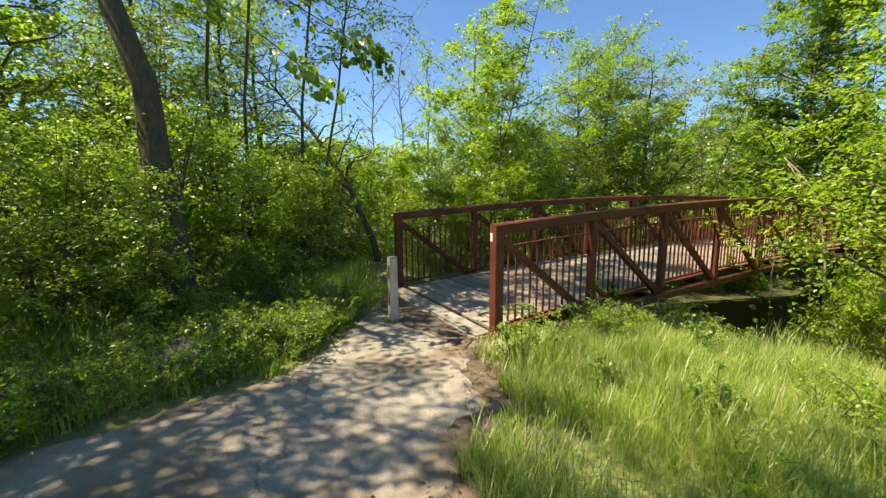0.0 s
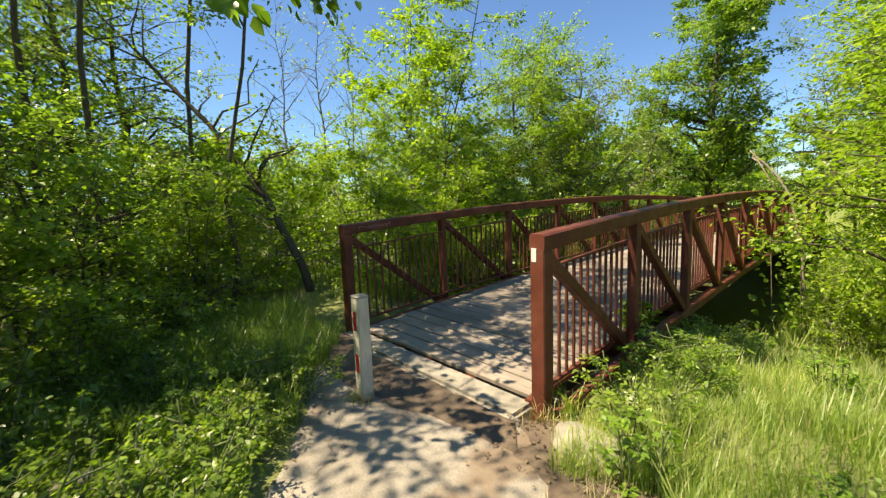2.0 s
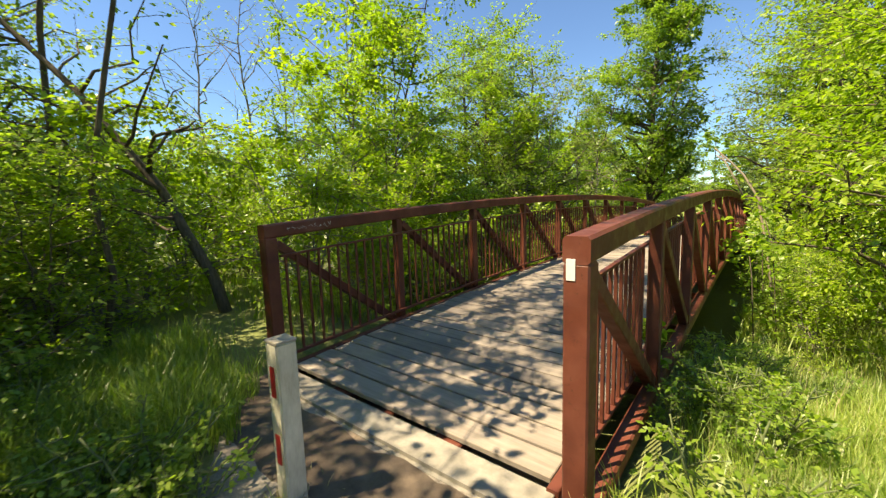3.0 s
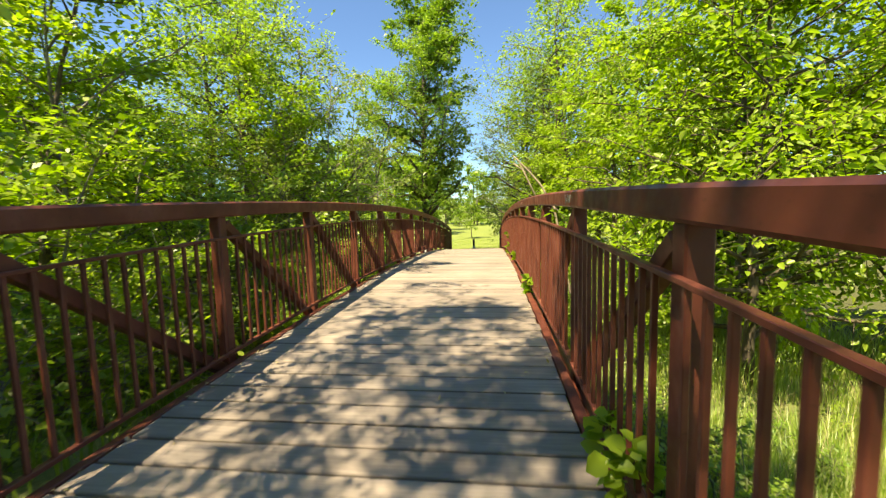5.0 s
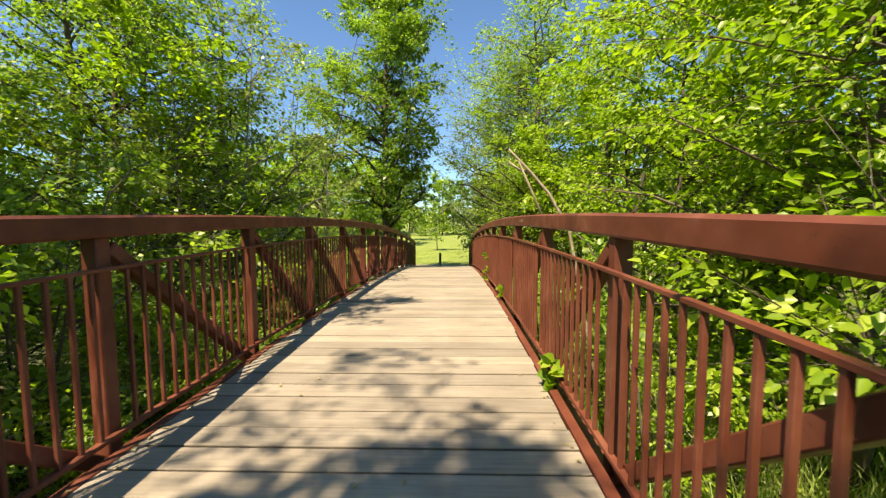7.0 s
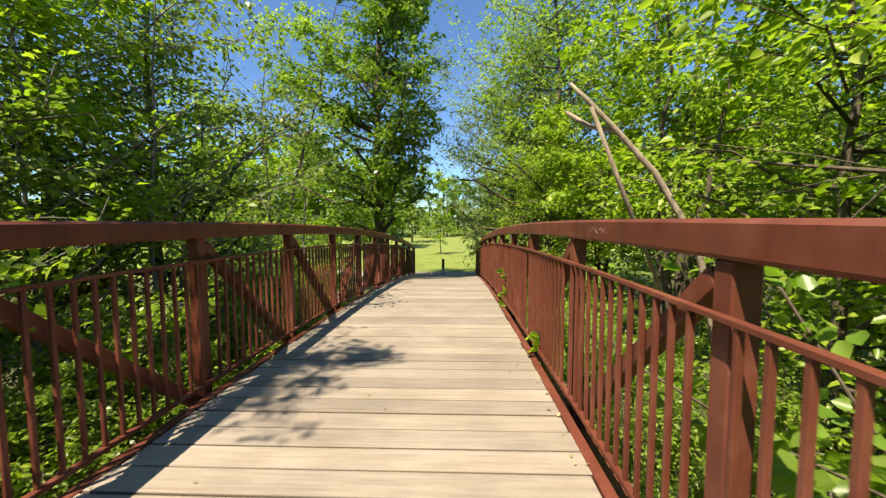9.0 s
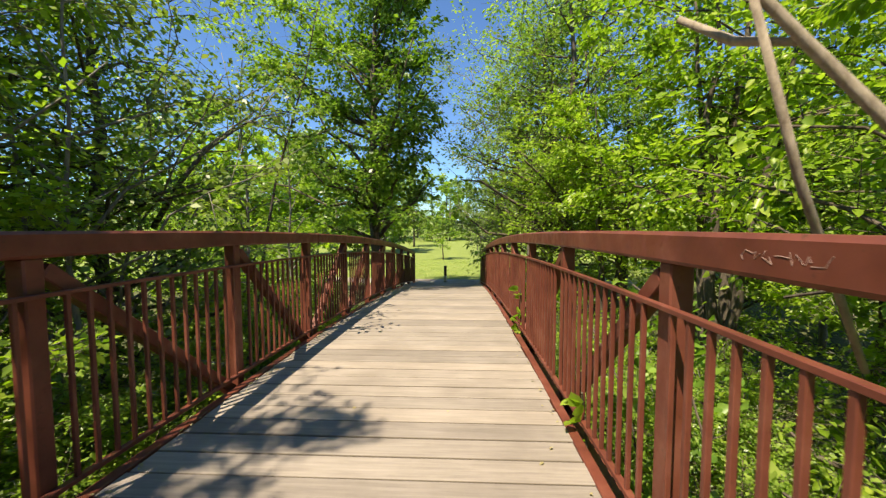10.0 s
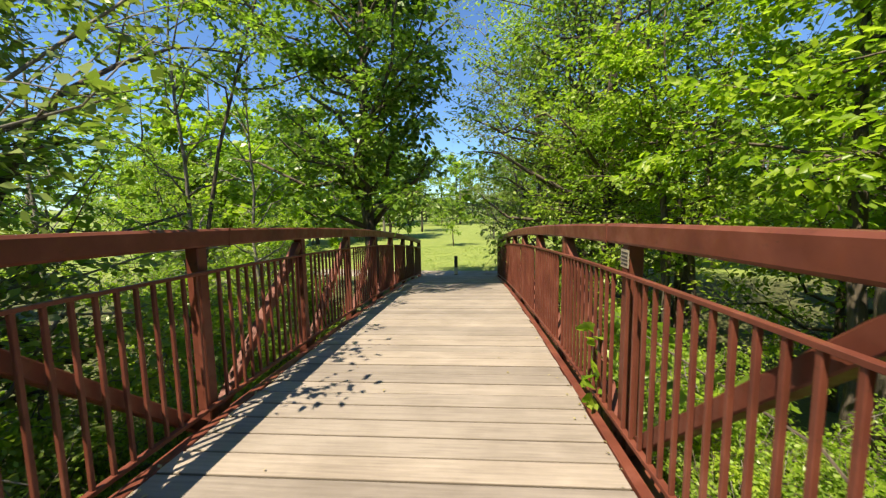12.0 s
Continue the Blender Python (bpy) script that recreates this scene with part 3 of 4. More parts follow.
P["bush"] = plant("bright_bush", "rounded yellow-green bush in full leaf", "shrub", GREYBARK, LEAF_BRIGHT, 59, 5200, 0.085, 0.12, "shrubs along the creek",
                  height=2.6, low=0.2, radius=1.4, limbs=32, twigs=8, trunk_r=0.04, stems=5, rise=0.5, shape=0.6)
P["willow"] = plant("grey_willow", "feathery grey-green willow shrub", "shrub", GREYBARK, LEAF_GREY, 61, 8000, 0.07, 0.13, "shrubs along the creek",
                    height=5.0, low=0.6, radius=1.7, limbs=36, twigs=8, trunk_r=0.06, stems=3, rise=0.9, shape=0.5)
P["weed"] = plant("leafy_weed", "low leafy weed beside the path", "weed", GREENSTEM, LEAF_MID, 67, 520, 0.056, 0.06, "weeds beside the path",
                  height=0.75, low=0.08, radius=0.42, limbs=16, twigs=3, trunk_r=0.010, stems=4, rise=0.7, shape=0.6)
P["brightweed"] = plant("pale_weed", "low yellow-green weed in the grass", "weed", GREENSTEM, LEAF_BRIGHT, 71, 420, 0.052, 0.05, "weeds beside the path",
                        height=0.55, low=0.05, radius=0.35, limbs=14, twigs=3, trunk_r=0.008, stems=4, rise=0.8, shape=0.6)
P["stalk"] = plant("goldenrod_weed", "upright narrow-leaved green weed in the meadow", "weed", GREENSTEM, LEAF_GREEN, 109, 420, 0.062, 0.03, "weeds in the meadow",
                   height=0.62, low=0.10, radius=0.16, limbs=30, twigs=2, trunk_r=0.007, stems=6, rise=0.9, shape=0.6)
P["bare"] = plant("bare_tree", "thin nearly leafless tree against the sky", "tree", GREYBARK, LEAF_MID, 73, 380, 0.09, 0.12, "bare trees",
                  height=9.0, low=2.5, radius=1.3, limbs=26, twigs=5, trunk_r=0.065, stems=1, rise=1.1, shape=0.4)
P["big"] = plant("big_shade_tree", "large shade tree with a thick dark trunk", "tree", BARK, LEAF_MID, 79, 1500, 0.115, 0.12, "",
                 height=9.5, low=5.0, radius=2.0, limbs=36, twigs=9, trunk_r=0.22, lean=(-2.3, 1.4), stems=1, rise=0.30, shape=0.5)
P["leaner"] = plant("leaning_tree", "leaning half-bare tree with dark crooked branches", "tree", BARK, LEAF_MID, 83, 900, 0.09, 0.12, "",
                    height=5.6, low=1.2, radius=1.7, limbs=24, twigs=6, trunk_r=0.085, lean=(-2.6, -2.9), stems=1, rise=0.7, shape=0.4)

# unseen crown added to throw dappled shade over the deck
P["canopy"] = plant("deck_shade_tree", "high leafy tree added to cast dappled shade on the bridge", "tree", BARK, LEAF_MID, 89, 6000, 0.12, 0.12, "trees along the creek",
                   height=12.5, low=6.3, radius=2.1, limbs=24, twigs=9, trunk_r=0.055, lean=(2.6, 1.4), stems=1, rise=0.25, shape=0.6)

# thinly leaved crown, unseen, added to dapple path and deck with shade
P["thin"] = plant("dapple_shade_tree", "high thinly leaved tree added to cast dappled shade", "tree", BARK, LEAF_MID, 91, 5200, 0.11, 0.12, "trees behind the verge",
                 height=12.0, low=6.0, radius=2.6, limbs=26, twigs=9, trunk_r=0.06, lean=(2.6, 1.4), stems=1, rise=0.25, shape=0.6)
P["far_tree"] = plant("distant_tree", "mid green tree at the edge of the lawn", "tree", BARK, LEAF_MID, 97, 1700, 0.4, 0.25, "wood edge",
                      height=9.0, low=0.8, radius=3.0, limbs=22, twigs=3, trunk_r=0.14, stems=1, rise=0.5, shape=0.5)
P["far_bright"] = plant("distant_light_tree", "light green tree at the edge of the lawn", "tree", GREYBARK, LEAF_BRIGHT, 101, 1600, 0.4, 0.25, "wood edge",
                        height=7.5, low=0.6, radius=2.8, limbs=22, twigs=3, trunk_r=0.12, stems=1, rise=0.5, shape=0.5)
P["far_bush"] = plant("distant_bush", "low bush at the edge of the lawn", "shrub", BARK, LEAF_MID, 103, 1300, 0.26, 0.2, "wood edge",
                      height=3.0, low=0.2, radius=1.7, limbs=18, twigs=4, trunk_r=0.05, stems=3, rise=0.5, shape=0.6)
P["lawn_tree"] = plant("lawn_tree", "small young tree on a thin stem in the lawn", "tree", BARK, LEAF_MID, 107, 1500, 0.14, 0.12, "",
                       height=3.1, low=1.1, radius=1.15, limbs=22, twigs=5, trunk_r=0.05, stems=1, rise=0.4, shape=0.5)
rp = random.Random(7)
TREES = [
    ("big", -0.75, -3.5, 1.0, 1.1), ("leaner", -3.7, 0.4, 1.0, 0.0),
    # bank beside the near end, creek side of the path
    ("shrub", -1.9, -4.9, 0.8, 0.3), ("bush", -2.7, -2.1, 0.6, 2.4), ("shrub", -2.0, -6.0, 0.9, 4.0),
    ("bush", -3.8, -1.7, 0.6, 3.1), ("shrub", 1.2, -7.0, 1.1, 5.2), ("shrub", -2.9, -4.0, 0.9, 0.9), ("shrub", -4.9, -3.4, 0.8, 2.0),
    ("elder", -6.2, -6.6, 1.0, 2.4), ("bush", -5.2, -0.4, 1.2, 2.2), ("elder", -0.8, -9.0, 0.85, 5.0), ("bush", -6.6, -1.4, 1.2, 1.0),
    ("bush", -3.5, 1.6, 1.0, 0.7), ("bush", -3.6, 3.3, 1.1, 1.9), ("bush", -3.9, 5.0, 1.05, 3.3), ("shrub", -3.65, 6.5, 1.15, 4.1), ("bush", -3.85, 8.2, 0.95, 5.6),
    ("bush", -3.75, 9.9, 0.95, 0.2), ("bush", -3.95, 11.5, 0.95, 1.3), ("bush", -3.85, 13.2, 0.95, 2.2), ("bush", -3.85, 15.0, 0.95, 3.0), ("bush", -3.85, 16.8, 0.95, 4.4),
    ("bush", -3.65, 18.6, 0.95, 5.0), ("shrub", -4.6, 20.4, 0.95, 0.9),
    # saplings and elder at y below -6, thin, canopy: unseen, added for shade
    ("sapling", -4.9, 2.4, 0.8, 0.0), ("maple", -5.6, 5.3, 0.72, 1.0), ("sapling", 2.3, -6.3, 1.25, 0.5), ("sapling", 3.7, -7.6, 1.3, 2.5), ("elder", 1.4, -7.2, 0.72, 1.3), ("elder", -7.4, -2.6, 0.98, 0.8), ("thin", -0.7, -7.0, 0.85, 0.0), ("shrub", -0.3, -3.8, 0.6, 2.0), ("canopy", -3.0, -2.6, 0.8, 0.0), ("canopy", -4.9, -3.2, 1.0, 0.0), ("canopy", -5.6, -1.2, 0.97, 0.0), ("sapling", -4.7, 4.9, 1.25, 2.5), ("maple", -6.2, 6.2, 0.85, 0.8), ("maple", -5.9, 7.8, 0.78, 4.0), ("bush", -4.6, 17.6, 1.1, 3.6), ("sapling", -7.2, 5.6, 1.75, 0.3),
    ("willow", -5.2, 9.0, 0.95, 1.0), ("elder", -5.6, 10.2, 0.98, 2.0), ("willow", -4.3, 11.6, 1.5, 3.0), ("willow", -6.2, -4.2, 1.35, 0.5), ("shrub", -4.0, -2.8, 1.05, 3.0), ("sapling", -4.3, 9.9, 1.25, 4.4), ("elder", -5.4, 13.2, 1.18, 0.0), ("elder", -6.6, 12.2, 1.2, 1.7), ("elder", -6.8, 10.6, 1.15, 5.0),
    ("oak", -2.3, 20.2, 1.0, 0.6), ("bare", -4.6, 16.2, 1.0, 0.0), ("bare", -4.1, 17.6, 0.9, 2.0), ("bare", -8.0, 16.6, 1.05, 4.0), ("bare", -8.5, 3.2, 0.9, 1.0), ("bare", -9.4, 4.8, 0.95, 3.4), ("bare", -10.0, 2.6, 0.9, 5.1),
    ("bush", -6.5, 17.5, 1.2, 0.0), ("bush", -6.0, 20.5, 1.2, 2.0), ("shrub", -8.0, 19.5, 1.3, 1.0), ("maple", -9.5, 21.5, 0.8, 3.0), ("bush", -7.2, 23.5, 1.1, 4.0), ("bush", -8.5, 14.6, 1.4, 4.4),
    # downstream side
    ("maple", 4.4, 6.0, 0.95, 0.4), ("maple", 4.7, 6.9, 1.0, 2.1), ("maple", 6.6, 6.2, 1.05, 3.7), ("sapling", 4.8, 8.7, 1.0, 1.4), ("maple", 8.6, 5.4, 1.1, 5.0),
    ("clump", 5.3, 14.2, 1.12, 0.5), ("elder", 6.4, 9.4, 1.1, 1.7), ("elder", 8.0, 11.5, 1.15, 4.3), ("elder", 8.6, 14.6, 1.1, 5.5), ("bush", 4.2, 13.4, 0.6, 0.9), ("bush", 3.8, 9.9, 0.5, 3.0), ("bush", 6.4, 12.0, 1.1, 5.0), ("bush", 3.6, 14.2, 0.75, 4.0),
    ("clump", 4.6, 17.6, 0.95, 2.4), ("maple", 7.6, 17.4, 1.15, 0.2), ("maple", 3.9, 19.9, 0.95, 1.2), ("elder", 3.9, 22.6, 1.3, 2.9), ("willow", 2.9, 24.6, 1.95, 2.8), ("elder", 6.4, 21.0, 1.05, 3.6),
    ("shrub", 3.2, 11.0, 0.62, 0.3), ("bush", 3.1, 12.9, 0.62, 1.5), ("shrub", 3.2, 14.8, 0.66, 2.7), ("shrub", 3.1, 16.6, 0.7, 3.9), ("shrub", 3.0, 18.8, 0.7, 5.1), ("shrub", 3.1, 9.0, 0.6, 4.2),
    ("bush", 3.4, 21.8, 0.8, 0.8), ("bush", 3.0, 7.2, 0.6, 2.0), ("bush", 3.5, 11.9, 0.62, 4.0), ("bush", 4.5, 12.6, 0.8, 1.1), ("bush", 3.9, 15.4, 0.8, 2.6),
    ("maple", 4.3, 9.5, 1.05, 1.0), ("elder", 4.4, 24.0, 1.5, 0.5), ("elder", 4.3, 20.6, 1.65, 3.3), ("elder", 3.4, 26.6, 1.35, 2.0),
    ("elder", -8.6, -4.6, 1.1, 0.9), ("elder", -9.6, -1.6, 1.0, 2.3),
    # thicket along the shaded verge
    ("shrub", -1.7, -3.7, 1.0, 0.6), ("shrub", -2.3, -2.7, 0.9, 1.9), ("shrub", -0.7, -4.7, 0.8, 3.2), ("shrub", -3.2, -1.5, 0.7, 4.5), ("bush", -1.2, -2.75, 0.42, 0.4), ("bush", -4.3, -1.0, 0.8, 0.4), ("shrub", 0.4, -5.0, 0.6, 5.2),
    # unseen crowns added to cast shade on the deck
    ("thin", -3.6, -1.0, 0.70, 0.0), ("canopy", -5.1, 4.5, 0.78, 0.2), ("canopy", -4.3, 15.4, 0.9, 0.1),
    # unseen high crowns added behind the walker to shade the path
    ("thin", -0.6, -5.8, 0.8, 0.0), ("thin", -2.9, -7.3, 0.7, 0.0),
    # across the creek, seen from the path
    ("elder", -9.0, 8.0, 0.95, 0.7), ("maple", -8.0, 9.6, 0.95, 2.9), ("maple", -10.5, 6.0, 0.8, 1.6), ("bush", -8.0, 2.6, 1.2, 0.1), ("bush", -9.6, 0.6, 1.2, 1.1), ("bush", -7.0, 1.0, 1.2, 4.1), ("shrub", -11.0, -1.2, 1.5, 2.0),
    ("elder", -12.5, -5.5, 0.9, 3.0), ("maple", -12.0, 3.0, 0.62, 4.0), ("bush", -12.5, 0.4, 1.4, 5.4), ("elder", -13.5, 9.5, 1.0, 0.9),
    # round the lawn
    ("elder", -4.6, 50.0, 0.95, 1.0), ("lawn_tree", -0.75, 36.0, 1.0, 2.0), ("willow", 2.2, 41.0, 1.1, 3.0), ("willow", 3.4, 34.0, 1.1, 4.4), ("elder", 4.6, 29.0, 1.0, 2.2), ("maple", 7.0, 31.0, 1.0, 0.6),
]
TREES += [("bush", -2.9 - 0.3 * (i % 3), 2.2 + 1.35 * i, 0.55 + 0.08 * (i % 2), 0.9 * i) for i in range(13)]
TREES += [("shrub", 2.75 + 0.35 * (i % 2), 9.6 + 1.3 * i, 0.55, 2.1 * i) for i in range(9)]
TREES += [("shrub", -2.75 - 0.25 * (i % 2), 7.4 + 1.5 * i, 0.6, 1.3 * i) for i in range(7)]
for kind, x, y, size, turn in TREES:
    put(P[kind], x, y, size, turn)
for i in range(26):
    a = -0.75 + 1.5 * (i + rp.random() * 0.7) / 26
    d = rp.uniform(46, 52)
    put(P[rp.choice(("far_bush", "far_bush", "far_bright"))], math.sin(a) * d, 14 + math.cos(a) * d, rp.uniform(1.0, 1.6), rp.uniform(0, 6))
for i in range(16):
    put(P[rp.choice(("far_bush", "far_bright", "far_tree"))], rp.uniform(-16, -6.5), rp.uniform(25, 44), rp.uniform(0.8, 1.15), rp.uniform(0, 6))
# wood edge round the lawn and behind the walker
for i in range(60):
    a = -1.15 + 2.3 * (i + rp.random() * 0.7) / 60
    d = rp.uniform(52, 68)
    put(P[rp.choice(("far_tree", "far_tree", "far_bright"))], math.sin(a) * d, 14 + math.cos(a) * d, rp.uniform(1.0, 1.5) * (0.9 if abs(a) < 0.2 else 1.0), rp.uniform(0, 6))
for x0, x1, y0, y1, n, kinds in ((-17, -10, -13, -4, 10, ("far_tree", "far_bush")), (-24, -13, -8, 26, 22, ("far_tree", "far_bright")), (10, 22, 4, 34, 18, ("far_tree", "far_bright")), (-6, 20, -24, -13, 12, ("far_tree",))):
    for i in range(n):
        put(P[rp.choice(kinds)], rp.uniform(x0, x1), rp.uniform(y0, y1), rp.uniform(0.8, 1.05) * (0.62 if x1 < -10 else 1.0), rp.uniform(0, 6))


def inside(poly, x, y):
    n, hit = len(poly), np.zeros(len(x), bool)
    for i in range(n):
        (ax, ay), (bx, by) = poly[i], poly[i - 1]
        c = (ay > y) != (by > y)
        t = (bx - ax) * (y - ay) / ((by - ay) if abs(by - ay) > 1e-9 else 1e-9) + ax
        hit ^= c & (x < t)
    return hit


PATH_POLY = PATH_LEFT + PATH_RIGHT[::-1]


def grass(name, label, region, count, low, high, mat, seed, wide=0.006, keep_off=True, clumped=0.0, bare=0.0):
    g = np.random.default_rng(seed)
    x0, x1, y0, y1 = region
    x, y = g.uniform(x0, x1, count), g.uniform(y0, y1, count)
    if clumped:
        k = max(1, count // 22)
        cx, cy = g.uniform(x0, x1, k), g.uniform(y0, y1, k)
        i = g.integers(0, k, count)
        x, y = cx[i] + g.normal(0, clumped, count), cy[i] + g.normal(0, clumped, count)
    if keep_off:
        jig = np.array([(noise.noise((a * 2.1, b * 2.1, 7.0)), noise.noise((a * 2.1, b * 2.1, 17.0))) for a, b in zip(x, y)]) * 0.55
        ok = ~inside(PATH_POLY, x + jig[:, 0], y + jig[:, 1]) & ~((np.abs(x) < 1.85) & (y > -0.4) & (y < SPAN + 0.4))
        x, y = x[ok], y[ok]
    if bare:
        d = np.array([noise.noise((a * 1.3, b * 1.3, 31.0)) + 0.5 * noise.noise((a * 4.1, b * 4.1, 5.0)) for a, b in zip(x, y)])
        ok = g.uniform(0, 1, len(x)) < np.clip((d + 0.42) / bare, 0.06, 1.0)
        x, y = x[ok], y[ok]
    n = len(x)
    z = np.array([ground_z(a, b) for a, b in zip(x, y)]) - 0.02
    h = g.uniform(low, high, n) * (0.75 + 0.7 * np.array([noise.noise((a * 1.4, b * 1.4, 3.0)) + 0.4 * noise.noise((a * 5, b * 5, 8.0)) for a, b in zip(x, y)]))
    a = g.uniform(0, 2 * np.pi, n)
    w = wide * g.uniform(0.6, 1.4, n)
    bend = g.uniform(0.1, 0.75, n) * h
    dx, dy = np.cos(a), np.sin(a)
    sx, sy = -dy * w, dx * w
    base = np.stack([x, y, z], 1)
    s = np.stack([sx, sy, np.zeros(n)], 1)
    m1 = base + np.stack([dx * bend * 0.25, dy * bend * 0.25, h * 0.55], 1)
    tip = base + np.stack([dx * bend, dy * bend, h * 0.97], 1)
    q = np.stack([base - s, base + s, m1 + s * 0.8, m1 - s * 0.8, m1 - s * 0.8, m1 + s * 0.8, tip + s * 0.12, tip - s * 0.12], 1).reshape(-1, 3)
    ob = new(name, quads(name, q, mat))
    return tagged(ob, label, "grass", kind="stuff")


grass("meadow_grass", "tall sunlit meadow grass beside the path", (1.6, 8.5, -4.5, 6.5), 66000, 0.08, 0.34, BLADE, 1, 0.0032, bare=0.5)
grass("fine_grass", "fine seeding grass in the sunlit meadow", (2.0, 6.0, -3.0, 2.5), 52000, 0.10, 0.42, BLADE, 8, 0.0020, bare=0.6)
grass("green_tufts", "fresh green grass tufts in the meadow", (1.7, 7.0, -3.2, 4.5), 22000, 0.12, 0.40, BLADE_SHADE, 12, 0.0036, clumped=0.13)
grass("dry_grass", "dry straw stalks among the meadow grass", (1.9, 8.5, -3.5, 6.5), 6500, 0.14, 0.52, STRAW, 2, 0.002)
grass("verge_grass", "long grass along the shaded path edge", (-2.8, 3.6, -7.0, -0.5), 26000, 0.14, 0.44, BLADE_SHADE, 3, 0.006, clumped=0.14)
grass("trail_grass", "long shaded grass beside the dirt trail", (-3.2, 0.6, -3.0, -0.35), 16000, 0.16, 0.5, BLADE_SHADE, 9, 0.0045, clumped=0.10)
grass("bank_grass", "long grass on the creek bank below the bridge", (1.9, 7.0, 5.5, 13.0), 9000, 0.25, 0.65, BLADE, 4, 0.008)
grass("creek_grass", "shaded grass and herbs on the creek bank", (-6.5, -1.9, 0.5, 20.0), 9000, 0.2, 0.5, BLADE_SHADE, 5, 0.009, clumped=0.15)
grass("lawn_grass", "short lawn grass beyond the bridge", (-8.0, 8.0, 26.9, 36.0), 16000, 0.05, 0.14, BLADE, 6, 0.007)

def tuft(x, y, count, spread, low, high, mat, seed):
    g = random.Random(seed)
    q = []
    for _ in range(count):
        a, r = g.uniform(0, 6.3), abs(g.gauss(0, spread))
        bx, by = x + math.cos(a) * r, y + math.sin(a) * r
        b = Vector((bx, by, ground_z(bx, by)))
        h = g.uniform(low, high)
        d = Vector((g.gauss(0, 1), g.gauss(0, 1), 0)).normalized()
        s = Vector((-d.y, d.x, 0)) * 0.004
        m1, tip = b + d * h * 0.15 + Vector((0, 0, h * 0.6)), b + d * h * 0.55 + Vector((0, 0, h))
        q += [b - s, b + s, m1 + s * 0.8, m1 - s * 0.8, m1 - s * 0.8, m1 + s * 0.8, tip + s * 0.1, tip - s * 0.1]
    return tagged(new("grass_tuft", quads("grass_tuft", np.array([tuple(p) for p in q]), mat)), "small tuft of grass at the path", "grass", "tufts on the path", "stuff")


for i, (tx, ty, n, sp, lo, hi, mt) in enumerate(((0.265, -0.875, 90, 0.10, 0.04, 0.13, STRAW), (0.24, -0.95, 40, 0.07, 0.05, 0.14, BLADE), (1.62, -0.16, 70, 0.12, 0.05, 0.2, STRAW), (-1.55, -0.2, 50, 0.12, 0.08, 0.25, BLADE_SHADE),
                                                 (1.72, 0.05, 60, 0.1, 0.1, 0.3, BLADE), (2.4, -0.75, 70, 0.16, 0.06, 0.2, STRAW))):
    tuft(tx, ty, n, sp, lo, hi, mt, i)



def litter(name, label, spots, size, mat, seed):
    """Fallen leaves and bits lying flat."""
    g = np.random.default_rng(seed)
    p = np.array(spots)
    d = g.normal(0, 1, (len(p), 3))
    d[:, 2] = 0.22
    return tagged(new(name, leaf_mesh(name, (p, d), size, mat, seed, 0.0, 0.32, 0.25)), label, "leaf litter", kind="stuff")


rl = random.Random(19)
spots = []
for _ in range(420):
    y = rl.uniform(0.2, SPAN - 0.5)
    x = (-1.36 + abs(rl.gauss(0, 0.07))) if rl.random() < 0.6 else (1.34 - abs(rl.gauss(0, 0.05)) if rl.random() < 0.6 else rl.uniform(-1.3, 1.3))
    spots.append((x, y, deck_z(y) + 0.008))
litter("deck_litter", "dry leaf bits along the deck edges", spots, 0.034, STRAW, 41)
spots = []
for _ in range(900):
    u = rl.random() * (len(EDGE_IN) - 1)
    i, w = int(u), rl.gauss(0.5, 0.4)
    ax, ay = (EDGE_IN[i][k] * (1 - u + i) + EDGE_IN[i + 1][k] * (u - i) for k in (0, 1))
    bx, by = (EDGE_OUT[i][k] * (1 - u + i) + EDGE_OUT[i + 1][k] * (u - i) for k in (0, 1))
    x, y = ax * (1 - w) + bx * w, ay * (1 - w) + by * w
    spots.append((x, y, ground_z(x, y) + 0.042))
for _ in range(350):
    u = rl.uniform(0.5, len(PATH_LEFT) - 1.01)
    i = int(u)
    x, y = (PATH_LEFT[i][k] * (1 - u + i) + PATH_LEFT[i + 1][k] * (u - i) + rl.gauss(0.05, 0.14) for k in (0, 1))
    spots.append((x, y, ground_z(x, y) + 0.036))
litter("path_litter", "brown fallen leaves along the path edges", spots, 0.030, DEADLEAF, 43)

WEEDS = [(("weed", "brightweed")[k % 2], rp.uniform(-1.6, 1.2), rp.uniform(-4.2, -1.5)) for k in range(44)] + [(("weed", "brightweed")[k % 2], rp.uniform(0.8, 2.4), rp.uniform(-6.5, -3.0)) for k in range(34)]
WEEDS += [("brightweed", rp.uniform(1.9, 5.0), rp.uniform(-0.6, 4.5)) for _ in range(9)] + [("weed", 1.95 + 0.3 * rp.random(), 0.2 + 0.9 * i) for i in range(3)]
WEEDS += [("weed", -2.1 - rp.random() * 0.8, 0.6 + 0.9 * i) for i in range(18)] + [("brightweed", 2.2 + rp.random() * 0.8, 5.0 + 0.8 * i) for i in range(16)]
WEEDS += [("brightweed", 1.85 + 0.5 * rp.random(), 1.6 + 0.3 * i) for i in range(8)]
WEEDS += [("stalk", rp.uniform(1.75, 2.4), 0.9 + 0.3 * k) for k in range(13)] + [("stalk", rp.uniform(2.1, 5.2), rp.uniform(-1.0, 3.5)) for _ in range(13)]
WEEDS += [("stalk", rp.uniform(-2.4, 0.8), rp.uniform(-3.6, -1.4)) for _ in range(30)] + [("weed", rp.uniform(1.7, 2.3), rp.uniform(1.0, 4.5)) for _ in range(8)]
